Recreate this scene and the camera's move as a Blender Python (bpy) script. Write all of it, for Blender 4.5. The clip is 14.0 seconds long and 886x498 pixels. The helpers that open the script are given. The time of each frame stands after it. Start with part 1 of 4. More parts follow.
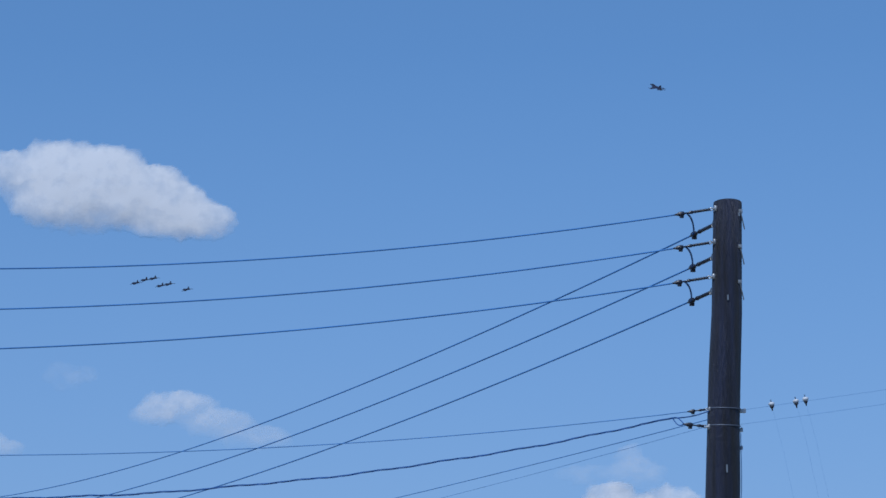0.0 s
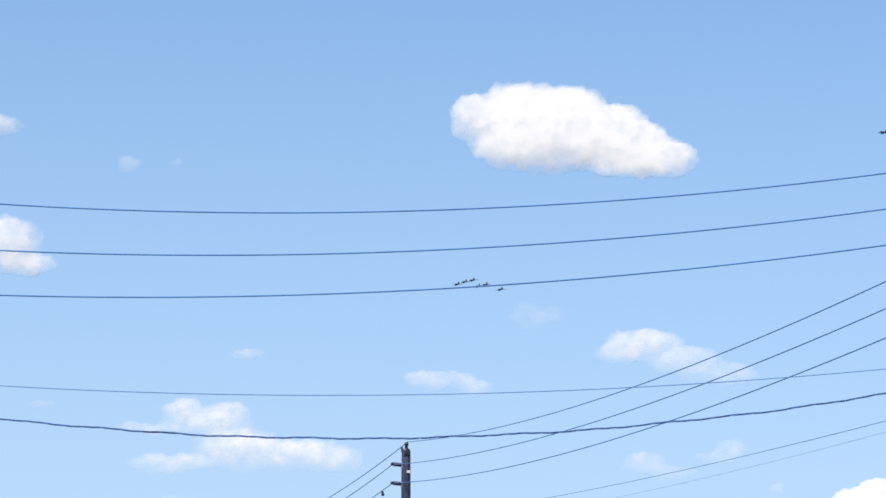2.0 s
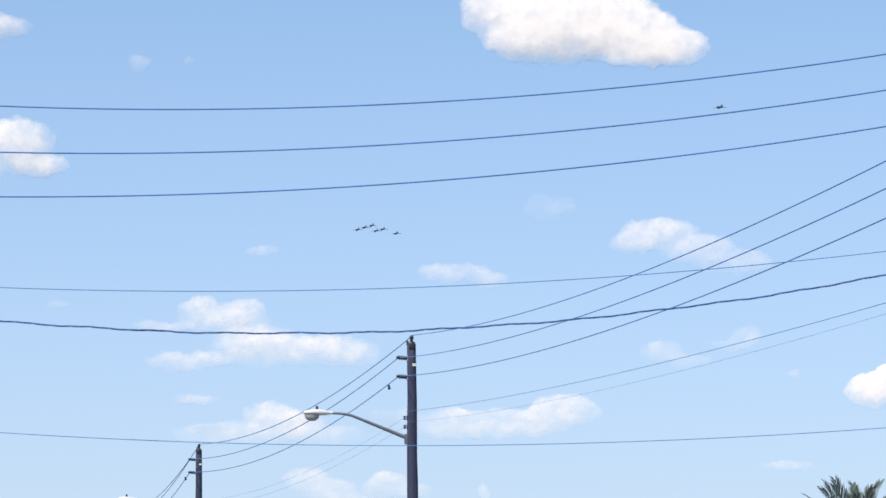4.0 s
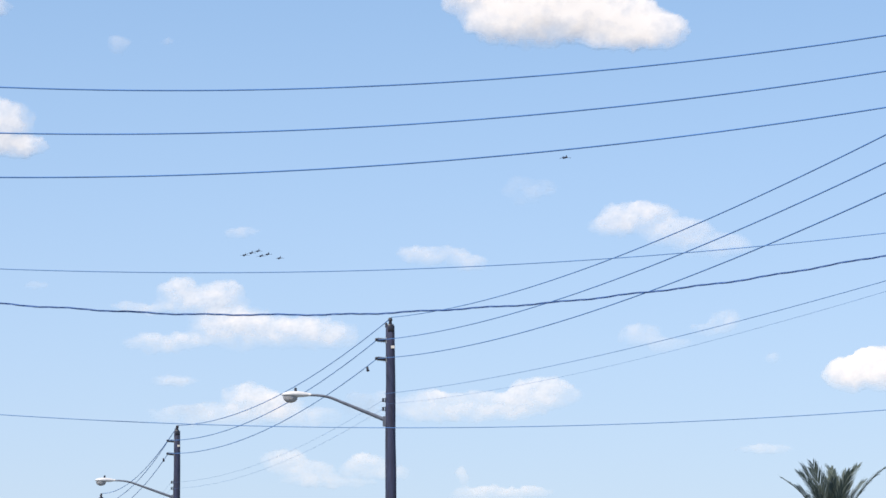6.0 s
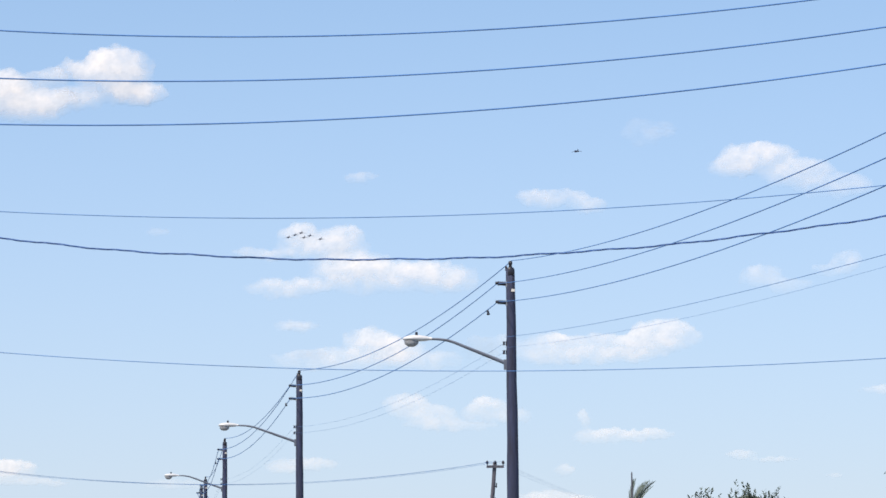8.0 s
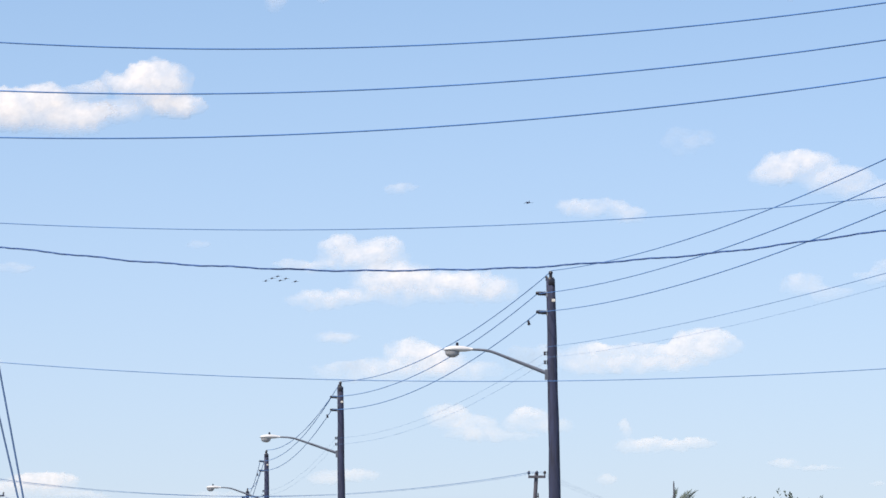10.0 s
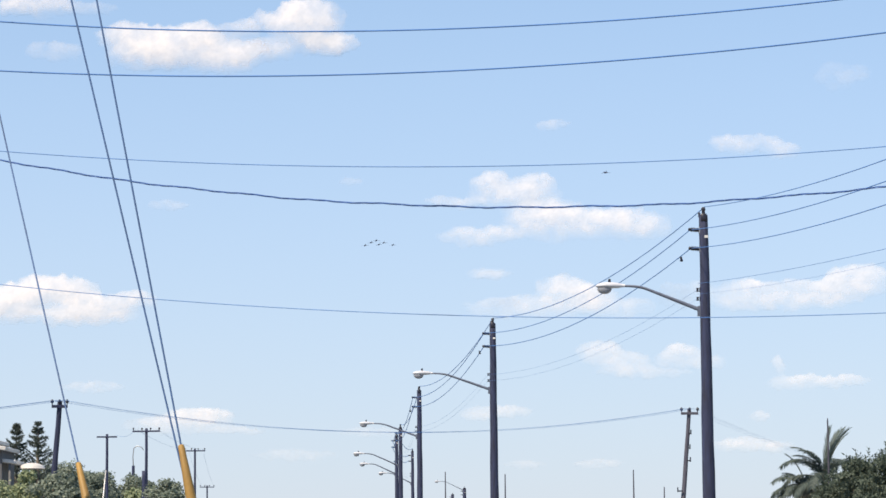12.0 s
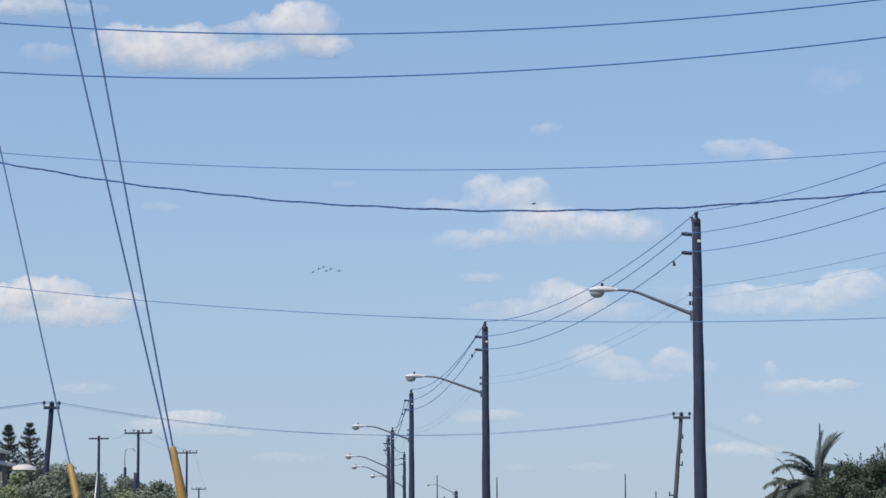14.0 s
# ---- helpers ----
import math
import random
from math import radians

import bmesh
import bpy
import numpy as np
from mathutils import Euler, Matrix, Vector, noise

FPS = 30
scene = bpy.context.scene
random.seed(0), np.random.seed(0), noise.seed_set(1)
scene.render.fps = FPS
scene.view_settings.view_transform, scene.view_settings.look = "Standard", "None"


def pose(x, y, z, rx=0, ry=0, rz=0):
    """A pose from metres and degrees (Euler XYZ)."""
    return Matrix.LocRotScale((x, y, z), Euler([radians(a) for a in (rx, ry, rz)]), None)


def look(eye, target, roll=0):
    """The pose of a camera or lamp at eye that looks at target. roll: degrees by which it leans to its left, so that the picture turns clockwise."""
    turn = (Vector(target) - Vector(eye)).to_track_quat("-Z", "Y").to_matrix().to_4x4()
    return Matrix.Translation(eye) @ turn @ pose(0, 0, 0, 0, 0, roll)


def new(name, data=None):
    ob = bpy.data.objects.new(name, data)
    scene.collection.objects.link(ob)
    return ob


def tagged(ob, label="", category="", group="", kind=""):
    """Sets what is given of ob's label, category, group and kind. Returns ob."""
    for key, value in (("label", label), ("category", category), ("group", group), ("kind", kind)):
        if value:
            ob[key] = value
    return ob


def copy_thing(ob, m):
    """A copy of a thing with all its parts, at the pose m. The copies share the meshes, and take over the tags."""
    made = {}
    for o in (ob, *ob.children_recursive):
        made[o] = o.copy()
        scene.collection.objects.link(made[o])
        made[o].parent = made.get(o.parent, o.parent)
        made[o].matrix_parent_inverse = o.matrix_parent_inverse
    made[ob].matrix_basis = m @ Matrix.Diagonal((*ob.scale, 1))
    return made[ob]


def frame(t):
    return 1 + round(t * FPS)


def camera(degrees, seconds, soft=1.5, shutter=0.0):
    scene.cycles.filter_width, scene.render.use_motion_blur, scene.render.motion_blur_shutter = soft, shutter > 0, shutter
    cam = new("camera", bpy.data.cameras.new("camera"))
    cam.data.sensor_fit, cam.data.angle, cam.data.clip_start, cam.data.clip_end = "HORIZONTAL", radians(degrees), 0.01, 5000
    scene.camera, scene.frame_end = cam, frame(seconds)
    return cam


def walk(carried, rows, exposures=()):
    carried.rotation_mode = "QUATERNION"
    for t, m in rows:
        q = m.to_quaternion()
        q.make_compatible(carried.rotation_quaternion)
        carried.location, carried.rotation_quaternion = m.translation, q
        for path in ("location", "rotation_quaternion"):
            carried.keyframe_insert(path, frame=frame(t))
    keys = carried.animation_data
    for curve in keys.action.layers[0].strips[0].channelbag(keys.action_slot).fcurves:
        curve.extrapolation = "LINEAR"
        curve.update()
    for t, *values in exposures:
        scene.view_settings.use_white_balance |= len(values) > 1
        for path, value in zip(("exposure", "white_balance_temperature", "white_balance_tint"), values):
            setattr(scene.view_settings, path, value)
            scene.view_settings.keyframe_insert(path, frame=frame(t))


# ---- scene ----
cam = camera(18.55, 14.0, soft=1.55)
walk(cam, [
    (0.0, pose(-0.66, 0, 1.6, 102.665, 0, -16.605) @ pose(0, 0, 0, 0, 0, -0.11)),
    (0.5, pose(-0.66, 0, 1.6, 102.650, 0, -16.633) @ pose(0, 0, 0, 0, 0, -0.42)),
    (0.7, pose(-0.66, 0, 1.6, 102.390, 0, -16.151) @ pose(0, 0, 0, 0, 0, -0.44)),
    (0.8, pose(-0.66, 0, 1.6, 102.136, 0, -15.715) @ pose(0, 0, 0, 0, 0, -0.40)),
    (0.9, pose(-0.66, 0, 1.6, 101.933, 0, -14.999) @ pose(0, 0, 0, 0, 0, -0.21)),
    (1.0, pose(-0.61, 0, 1.6, 101.885, 0, -14.187) @ pose(0, 0, 0, 0, 0, -0.32)),
    (1.1, pose(-0.56, 0, 1.6, 101.757, 0, -13.253) @ pose(0, 0, 0, 0, 0, -0.31)),
    (1.3, pose(-0.50, 0, 1.6, 101.549, 0, -11.622) @ pose(0, 0, 0, 0, 0, -0.02)),
    (1.5, pose(-0.47, 0, 1.6, 101.222, 0, -9.935) @ pose(0, 0, 0, 0, 0, 0.37)),
    (1.8, pose(-0.40, 0, 1.6, 100.375, 0, -7.645) @ pose(0, 0, 0, 0, 0, 0.98)),
    (2.0, pose(-0.30, 0, 1.6, 101.308, 0, -6.650) @ pose(0, 0, 0, 0, 0, 0.61)),
    (2.5, pose(-0.11, 0, 1.6, 101.300, 0, -5.908) @ pose(0, 0, 0, 0, 0, 0.60)),
    (3.0, pose(-0.02, 0, 1.6, 101.053, 0, -5.060) @ pose(0, 0, 0, 0, 0, 0.69)),
    (3.5, pose(0.00, 0, 1.6, 99.255, 0, -5.820) @ pose(0, 0, 0, 0, 0, -0.27)),
    (4.0, pose(0.00, 0, 1.6, 99.050, 0, -6.358) @ pose(0, 0, 0, 0, 0, -0.47)),
    (4.2, pose(0.00, 0, 1.6, 99.359, 0, -6.748) @ pose(0, 0, 0, 0, 0, -0.62)),
    (6.3, pose(0.00, 0, 1.6, 98.267, 0, -6.737) @ pose(0, 0, 0, 0, 0, -0.22)),
    (6.5, pose(0.00, 0, 1.6, 97.674, 0, -6.449) @ pose(0, 0, 0, 0, 0, -0.24)),
    (7.0, pose(0.00, 0, 1.6, 97.457, 0, -5.646) @ pose(0, 0, 0, 0, 0, -0.37)),
    (7.5, pose(0.00, 0, 1.6, 97.184, 0, -4.863) @ pose(0, 0, 0, 0, 0, -0.51)),
    (8.0, pose(0.00, 0, 1.6, 97.499, 0, -4.243) @ pose(0, 0, 0, 0, 0, -0.52)),
    (8.2, pose(0.00, 0, 1.6, 97.663, 0, -4.146) @ pose(0, 0, 0, 0, 0, -0.61)),
    (10.3, pose(0.00, 0, 1.6, 97.733, 0, -3.021) @ pose(0, 0, 0, 0, 0, -0.83)),
    (10.5, pose(0.00, 0, 1.6, 97.610, 0, -2.693) @ pose(0, 0, 0, 0, 0, -0.84)),
    (11.0, pose(0.00, 0, 1.6, 97.187, 0, -1.755) @ pose(0, 0, 0, 0, 0, -0.66)),
    (11.5, pose(0.00, 0, 1.6, 96.818, 0, -0.776) @ pose(0, 0, 0, 0, 0, -0.66)),
    (12.0, pose(0.00, 0, 1.6, 96.429, 0, -0.142) @ pose(0, 0, 0, 0, 0, -0.52)),
    (12.5, pose(0.00, 0, 1.6, 96.501, 0, -0.000) @ pose(0, 0, 0, 0, 0, -0.40)),
    (13.0, pose(0.00, 0, 1.6, 96.279, 0, -0.093) @ pose(0, 0, 0, 0, 0, -0.28)),
    (13.5, pose(0.00, 0, 1.6, 96.414, 0, -0.159) @ pose(0, 0, 0, 0, 0, -0.25)),
    (14.0, pose(0.00, 0, 1.6, 96.495, 0, -0.294) @ pose(0, 0, 0, 0, 0, -0.27)),
], exposures=[
    (0.0, -0.15, 5590, 8), (0.5, 0.0, 5830, 8), (0.8, 0.4, 6490, 9), (1.1, 0.55, 6820, 10), (1.5, 0.72, 7210, 10), (2.0, 0.75, 7430, 10),
    (3.0, 0.755, 7590, 11), (6.5, 0.755, 7810, 12), (7.5, 0.76, 7870, 12), (11.0, 0.8, 8090, 13), (12.5, 0.8, 8200, 13), (13.2, 0.75, 8090, 13), (13.5, 0.64, 7870, 12), (14.0, 0.33, 7260, 10),
])

# ---- world and sun ----
SUN_AZ, SUN_EL = radians(-136), radians(55)
world = bpy.data.worlds.new("sky")
scene.world = world
world.use_nodes = True
wt = world.node_tree
sky = wt.nodes.new("ShaderNodeTexSky")
sky.sky_type = "NISHITA"
sky.sun_disc = False
sky.sun_elevation, sky.sun_rotation = SUN_EL, SUN_AZ
sky.altitude, sky.air_density, sky.dust_density, sky.ozone_density = 2000, 1.0, 0.0, 5.0
wt.nodes["Background"].inputs[1].default_value = 0.11
# sea haze: pale, and thicker towards the horizon
haze = wt.nodes.new("ShaderNodeMix")
haze.data_type = "RGBA"
tone = wt.nodes.new("ShaderNodeMix")
tone.data_type = "RGBA"
tone.inputs[6].default_value, tone.inputs[7].default_value = (1.68, 3.46, 5.50, 1), (2.95, 3.44, 4.72, 1)
place, height_of, depth = wt.nodes.new("ShaderNodeTexCoord"), wt.nodes.new("ShaderNodeSeparateXYZ"), wt.nodes.new("ShaderNodeMapRange")
depth.inputs[1].default_value, depth.inputs[2].default_value = 0.0, 0.29
depth.inputs[3].default_value, depth.inputs[4].default_value = 0.90, 0.30
wt.links.new(place.outputs["Generated"], height_of.inputs[0])
wt.links.new(height_of.outputs[2], depth.inputs[0])
wt.links.new(depth.outputs[0], haze.inputs[0])
wt.links.new(depth.outputs[0], tone.inputs[0])
wt.links.new(tone.outputs[2], haze.inputs[7])
clear_air = wt.nodes.new("ShaderNodeMix")
clear_air.data_type, clear_air.blend_type = "RGBA", "MULTIPLY"
clear_air.inputs[0].default_value, clear_air.inputs[7].default_value = 1.0, (0.80, 1.0, 1.13, 1)
wt.links.new(sky.outputs[0], clear_air.inputs[6])
wt.links.new(clear_air.outputs[2], haze.inputs[6])
wt.links.new(haze.outputs[2], wt.nodes["Background"].inputs[0])
sun_to = Vector((math.sin(SUN_AZ) * math.cos(SUN_EL), math.cos(SUN_AZ) * math.cos(SUN_EL), math.sin(SUN_EL)))
sun_data = bpy.data.lights.new("sun", "SUN")
sun_data.energy, sun_data.angle, sun_data.color = 3.6, radians(0.5), (1.0, 0.95, 0.88)
sun = new("sun", sun_data)
sun.matrix_basis = look(sun_to * 50, (0, 0, 0))


# ---- materials ----
def material(name, colour, rough=0.7, metal=0.0, vary=0.3, scale=6.0, fine=60.0, bump=0.2, stretch=(1, 1, 1), second=None, per_object=0.0):
    """A surface with variation at two scales, a second tone in stains, and relief."""
    m = bpy.data.materials.new(name)
    m.use_nodes = True
    n, l = m.node_tree.nodes, m.node_tree.links
    b = n["Principled BSDF"]
    b.inputs["Roughness"].default_value, b.inputs["Metallic"].default_value = rough, metal
    co, mp = n.new("ShaderNodeTexCoord"), n.new("ShaderNodeMapping")
    mp.inputs["Scale"].default_value = stretch
    l.new(co.outputs["Object"], mp.inputs[0])
    big, small = n.new("ShaderNodeTexNoise"), n.new("ShaderNodeTexNoise")
    big.inputs["Scale"].default_value, small.inputs["Scale"].default_value = scale, fine
    big.inputs["Detail"].default_value, small.inputs["Detail"].default_value = 6, 4
    l.new(mp.outputs[0], big.inputs[0])
    l.new(mp.outputs[0], small.inputs[0])
    ramp = n.new("ShaderNodeMapRange")
    ramp.inputs[1].default_value, ramp.inputs[2].default_value = 0.35, 0.68
    l.new(big.outputs[0], ramp.inputs[0])
    mix = n.new("ShaderNodeMix")
    mix.data_type = "RGBA"
    mix.inputs[6].default_value = (*colour, 1)
    mix.inputs[7].default_value = (*(second or [c * (1 - vary) for c in colour]), 1)
    l.new(ramp.outputs[0], mix.inputs[0])
    hsv = n.new("ShaderNodeHueSaturation")
    l.new(mix.outputs[2], hsv.inputs["Color"])
    val = n.new("ShaderNodeMapRange")
    val.inputs[3].default_value, val.inputs[4].default_value = 1 - vary * 0.6, 1 + vary * 0.6
    l.new(small.outputs[0], val.inputs[0])
    if per_object:
        info, mul, rng = n.new("ShaderNodeObjectInfo"), n.new("ShaderNodeMath"), n.new("ShaderNodeMapRange")
        mul.operation = "MULTIPLY"
        rng.inputs[3].default_value, rng.inputs[4].default_value = 1 - per_object, 1 + per_object
        l.new(info.outputs["Random"], rng.inputs[0])
        l.new(val.outputs[0], mul.inputs[0])
        l.new(rng.outputs[0], mul.inputs[1])
        l.new(mul.outputs[0], hsv.inputs["Value"])
    else:
        l.new(val.outputs[0], hsv.inputs["Value"])
    l.new(hsv.outputs[0], b.inputs["Base Color"])
    if bump:
        bp = n.new("ShaderNodeBump")
        bp.inputs["Strength"].default_value, bp.inputs["Distance"].default_value = bump, 0.02
        l.new(small.outputs[0], bp.inputs["Height"])
        l.new(bp.outputs[0], b.inputs["Normal"])
    return m


def leaf_material(name, colour, second):
    """Leaves: each a little different, and letting some light through."""
    m = bpy.data.materials.new(name)
    m.use_nodes = True
    n, l = m.node_tree.nodes, m.node_tree.links
    b, out = n["Principled BSDF"], n["Material Output"]
    b.inputs["Roughness"].default_value = 0.75
    geo, mix = n.new("ShaderNodeNewGeometry"), n.new("ShaderNodeMix")
    mix.data_type = "RGBA"
    mix.inputs[6].default_value, mix.inputs[7].default_value = (*colour, 1), (*second, 1)
    l.new(geo.outputs["Random Per Island"], mix.inputs[0])
    l.new(mix.outputs[2], b.inputs["Base Color"])
    tr, sh = n.new("ShaderNodeBsdfTranslucent"), n.new("ShaderNodeMixShader")
    sh.inputs[0].default_value = 0.35
    l.new(mix.outputs[2], tr.inputs[0])
    l.new(b.outputs[0], sh.inputs[1])
    l.new(tr.outputs[0], sh.inputs[2])
    l.new(sh.outputs[0], out.inputs[0])
    return m


def cloud_material():
    """Water droplets: white, lit through, as opaque as the droplets are dense."""
    m = bpy.data.materials.new("cloud_vapour")
    m.use_nodes = True
    n, l = m.node_tree.nodes, m.node_tree.links
    n.remove(n["Principled BSDF"])
    out = n["Material Output"]
    co, at, fine = n.new("ShaderNodeTexCoord"), n.new("ShaderNodeAttribute"), n.new("ShaderNodeTexNoise")
    at.attribute_name = "vapour"
    fine.inputs["Scale"].default_value, fine.inputs["Detail"].default_value = 0.045, 6
    l.new(co.outputs["Object"], fine.inputs[0])
    # fine shreds, strongest where the vapour is half dense
    shred, grain = n.new("ShaderNodeMath"), n.new("ShaderNodeMapRange")
    grain.inputs[3].default_value, grain.inputs[4].default_value = 0.55, 1.45
    l.new(fine.outputs[0], grain.inputs[0])
    shred.operation, shred.use_clamp = "MULTIPLY", True
    l.new(at.outputs["Fac"], shred.inputs[0])
    l.new(grain.outputs[0], shred.inputs[1])
    df, tl, tp = n.new("ShaderNodeBsdfDiffuse"), n.new("ShaderNodeBsdfTranslucent"), n.new("ShaderNodeBsdfTransparent")
    # light wraps round a cloud: the skin's slope counts for a part only
    nrm, pull, unit = n.new("ShaderNodeNewGeometry"), n.new("ShaderNodeVectorMath"), n.new("ShaderNodeVectorMath")
    pull.operation, unit.operation = "MULTIPLY_ADD", "NORMALIZE"
    pull.inputs[1].default_value, pull.inputs[2].default_value = (0.75, 0.75, 0.75), (-0.40, -0.45, 0.75)
    l.new(nrm.outputs["Normal"], pull.inputs[0])
    l.new(pull.outputs[0], unit.inputs[0])
    l.new(unit.outputs[0], df.inputs["Normal"])
    df.inputs[0].default_value = tl.inputs[0].default_value = (0.565, 0.575, 0.605, 1)
    body, sh = n.new("ShaderNodeMixShader"), n.new("ShaderNodeMixShader")
    body.inputs[0].default_value = 0.15
    l.new(df.outputs[0], body.inputs[1])
    l.new(tl.outputs[0], body.inputs[2])
    l.new(shred.outputs[0], sh.inputs[0])
    l.new(tp.outputs[0], sh.inputs[1])
    l.new(body.outputs[0], sh.inputs[2])
    l.new(sh.outputs[0], out.inputs[0])
    return m


# pole woods: unlit-side darkness and blue sky glare put into the colour
DARK_WOOD = material("glare_blue_tarred_wood", (0.014, 0.019, 0.050), 0.55, 0, 0.9, 1.6, 30, 1.0, (9, 9, 0.3), (0.003, 0.003, 0.006))
WOOD = material("glare_blue_creosoted_wood", (0.024, 0.036, 0.092), 0.7, 0, 0.5, 3.0, 45, 0.6, (6, 6, 0.5), (0.012, 0.016, 0.040), 0.1)
GREY_WOOD = material("weathered_wood", (0.085, 0.088, 0.11), 0.85, 0, 0.35, 2.0, 30, 0.5, (6, 6, 0.5), (0.045, 0.047, 0.075), 0.15)
STEEL = material("galvanised_steel", (0.42, 0.43, 0.44), 0.45, 0.85, 0.25, 9, 80, 0.1)
ARM = material("dull_aluminium", (0.13, 0.155, 0.21), 0.5, 0.3, 0.3, 5, 60, 0.1)
# grey wires: the blue glare of the sky around them is painted in
CABLE = material("glare_blue_weathered_conductor", (0.045, 0.18, 0.48), 0.75, 0.0, 0.3, 3, 40, 0)
# guy strands: grey steel with the sky's blue glare in the colour
STRAND = material("glare_blue_steel_strand", (0.045, 0.115, 0.26), 0.7, 0.0, 0.3, 3, 40, 0)
# black sheath, coloured blue to stand for sky glare over dark cable
RUBBER = material("glare_blue_black_sheath", (0.02, 0.11, 0.36), 0.55, 0, 0.3, 3, 40, 0)
GLAZE = material("dark_polymer_insulator", (0.018, 0.020, 0.034), 0.35, 0, 0.2, 20, 90, 0)
PORCELAIN = material("pale_porcelain", (0.62, 0.62, 0.60), 0.3, 0, 0.15, 20, 90, 0)
LAMP_PAINT = material("pale_grey_lamp_paint", (0.52, 0.55, 0.60), 0.5, 0.0, 0.15, 4, 40, 0.05)
LENS = material("prismatic_lens", (0.30, 0.32, 0.36), 0.15, 0, 0.2, 30, 120, 0.4)
YELLOW = material("yellow_plastic", (0.37, 0.215, 0.05), 0.6, 0, 0.25, 3, 40, 0.1, (1, 1, 1), (0.25, 0.145, 0.04))
JET = material("dark_grey_jet_paint", (0.006, 0.014, 0.048), 0.85, 0.0, 0.2, 0.6, 6, 0)
JET_GLASS = material("tinted_canopy", (0.02, 0.02, 0.03), 0.08, 0, 0.1, 2, 8, 0)
NOZZLE = material("burnt_metal", (0.04, 0.035, 0.03), 0.5, 0.8, 0.2, 2, 8, 0)
BARK = material("palm_bark", (0.22, 0.19, 0.16), 0.9, 0, 0.35, 4, 40, 0.8, (1, 1, 3))
FROND = leaf_material("palm_leaflet", (0.032, 0.06, 0.062), (0.135, 0.17, 0.145))
OLD_FROND = leaf_material("dry_palm_leaflet", (0.17, 0.165, 0.12), (0.10, 0.105, 0.085))
LEAF = leaf_material("broad_leaf", (0.045, 0.072, 0.055), (0.11, 0.145, 0.11))
# leafy belt greens, both raised to put distance haze into the colour
LIGHT_LEAF = leaf_material("bright_leaf", (0.17, 0.22, 0.13), (0.33, 0.38, 0.23))
BELT_LEAF = leaf_material("haze_paled_leaf", (0.11, 0.15, 0.12), (0.24, 0.285, 0.23))
NEEDLE = leaf_material("pine_needle", (0.055, 0.08, 0.07), (0.12, 0.145, 0.125))
# unseen ground, pale neutral tone chosen to bounce light onto undersides
GROUND = material("pale_bounce_ground", (0.185, 0.185, 0.18), 0.95, 0, 0.4, 0.08, 3, 0.4, (1, 1, 1), (0.115, 0.13, 0.11))
STUCCO = material("grey_stucco", (0.115, 0.12, 0.125), 0.9, 0, 0.2, 1.2, 30, 0.3)
ROOF = material("white_roof_paint", (0.55, 0.54, 0.52), 0.6, 0, 0.15, 1.5, 25, 0.2)
DARK_GLASS = material("window_glass", (0.03, 0.04, 0.05), 0.08, 0, 0.1, 1, 10, 0)
VAPOUR = cloud_material()


# ---- mesh helpers ----
class Geo:
    """Vertices and faces of one mesh."""

    def __init__(self):
        self.v, self.f = [], []

    def add(self, verts, faces):
        k = len(self.v)
        self.v += [tuple(p) for p in verts]
        self.f += [tuple(i + k for i in q) for q in faces]
        return self

    def tube(self, pts, radii, n=8, cap=True):
        """A round bar along pts."""
        pts = [Vector(p) for p in pts]
        if not hasattr(radii, "__len__"):
            radii = [radii] * len(pts)
        verts, faces = [], []
        side = None
        for i, p in enumerate(pts):
            d = (pts[min(i + 1, len(pts) - 1)] - pts[max(i - 1, 0)]).normalized()
            if side is None:
                side = d.orthogonal().normalized()
            side = (side - d * side.dot(d)).normalized()
            up = d.cross(side)
            for k in range(n):
                a = 2 * math.pi * k / n
                verts.append(p + (side * math.cos(a) + up * math.sin(a)) * radii[i])
        for i in range(len(pts) - 1):
            for k in range(n):
                faces.append((i * n + k, i * n + (k + 1) % n, (i + 1) * n + (k + 1) % n, (i + 1) * n + k))
        if cap:
            faces.append(tuple(reversed(range(n))))
            faces.append(tuple((len(pts) - 1) * n + k for k in range(n)))
        return self.add(verts, faces)

    def box(self, c, s, m=None, bevel=0.15):
        """A block with chamfered edges: centre, size, and a turn."""
        h = [x / 2 for x in s]
        b = min(h) * bevel
        verts, faces = [], []
        for sx in (-1, 1):
            for sy in (-1, 1):
                for sz in (-1, 1):
                    verts += [(sx * h[0], sy * (h[1] - b), sz * (h[2] - b)), (sx * (h[0] - b), sy * h[1], sz * (h[2] - b)), (sx * (h[0] - b), sy * (h[1] - b), sz * h[2])]
        bm = bmesh.new()
        for p in verts:
            bm.verts.new(p)
        hull = bmesh.ops.convex_hull(bm, input=bm.verts[:])
        bm.verts.index_update()
        vs = [v.co.copy() for v in bm.verts]
        fs = [tuple(v.index for v in f.verts) for f in bm.faces]
        bm.free()
        m = (m or Matrix()).to_3x3()
        return self.add([m @ p + Vector(c) for p in vs], fs)

    def mesh(self, name, mat, smooth=False):
        me = bpy.data.meshes.new(name)
        me.from_pydata(self.v, [], self.f)
        me.materials.append(mat)
        if smooth:
            me.shade_smooth()
        me.update()
        return me


def thing(name, m=None):
    ob = new(name)
    ob.empty_display_size = 0.2
    if m is not None:
        ob.matrix_basis = m
    return ob


def part(name, geo, mat, parent, label="", smooth=False):
    ob = new(name, geo.mesh(name, mat, smooth))
    ob.parent = parent
    if label:
        ob["label"] = label
    return ob


def single(name, geo, mat, label, category, group="", smooth=False, kind=""):
    return tagged(new(name, geo.mesh(name, mat, smooth)), label, category, group, kind)


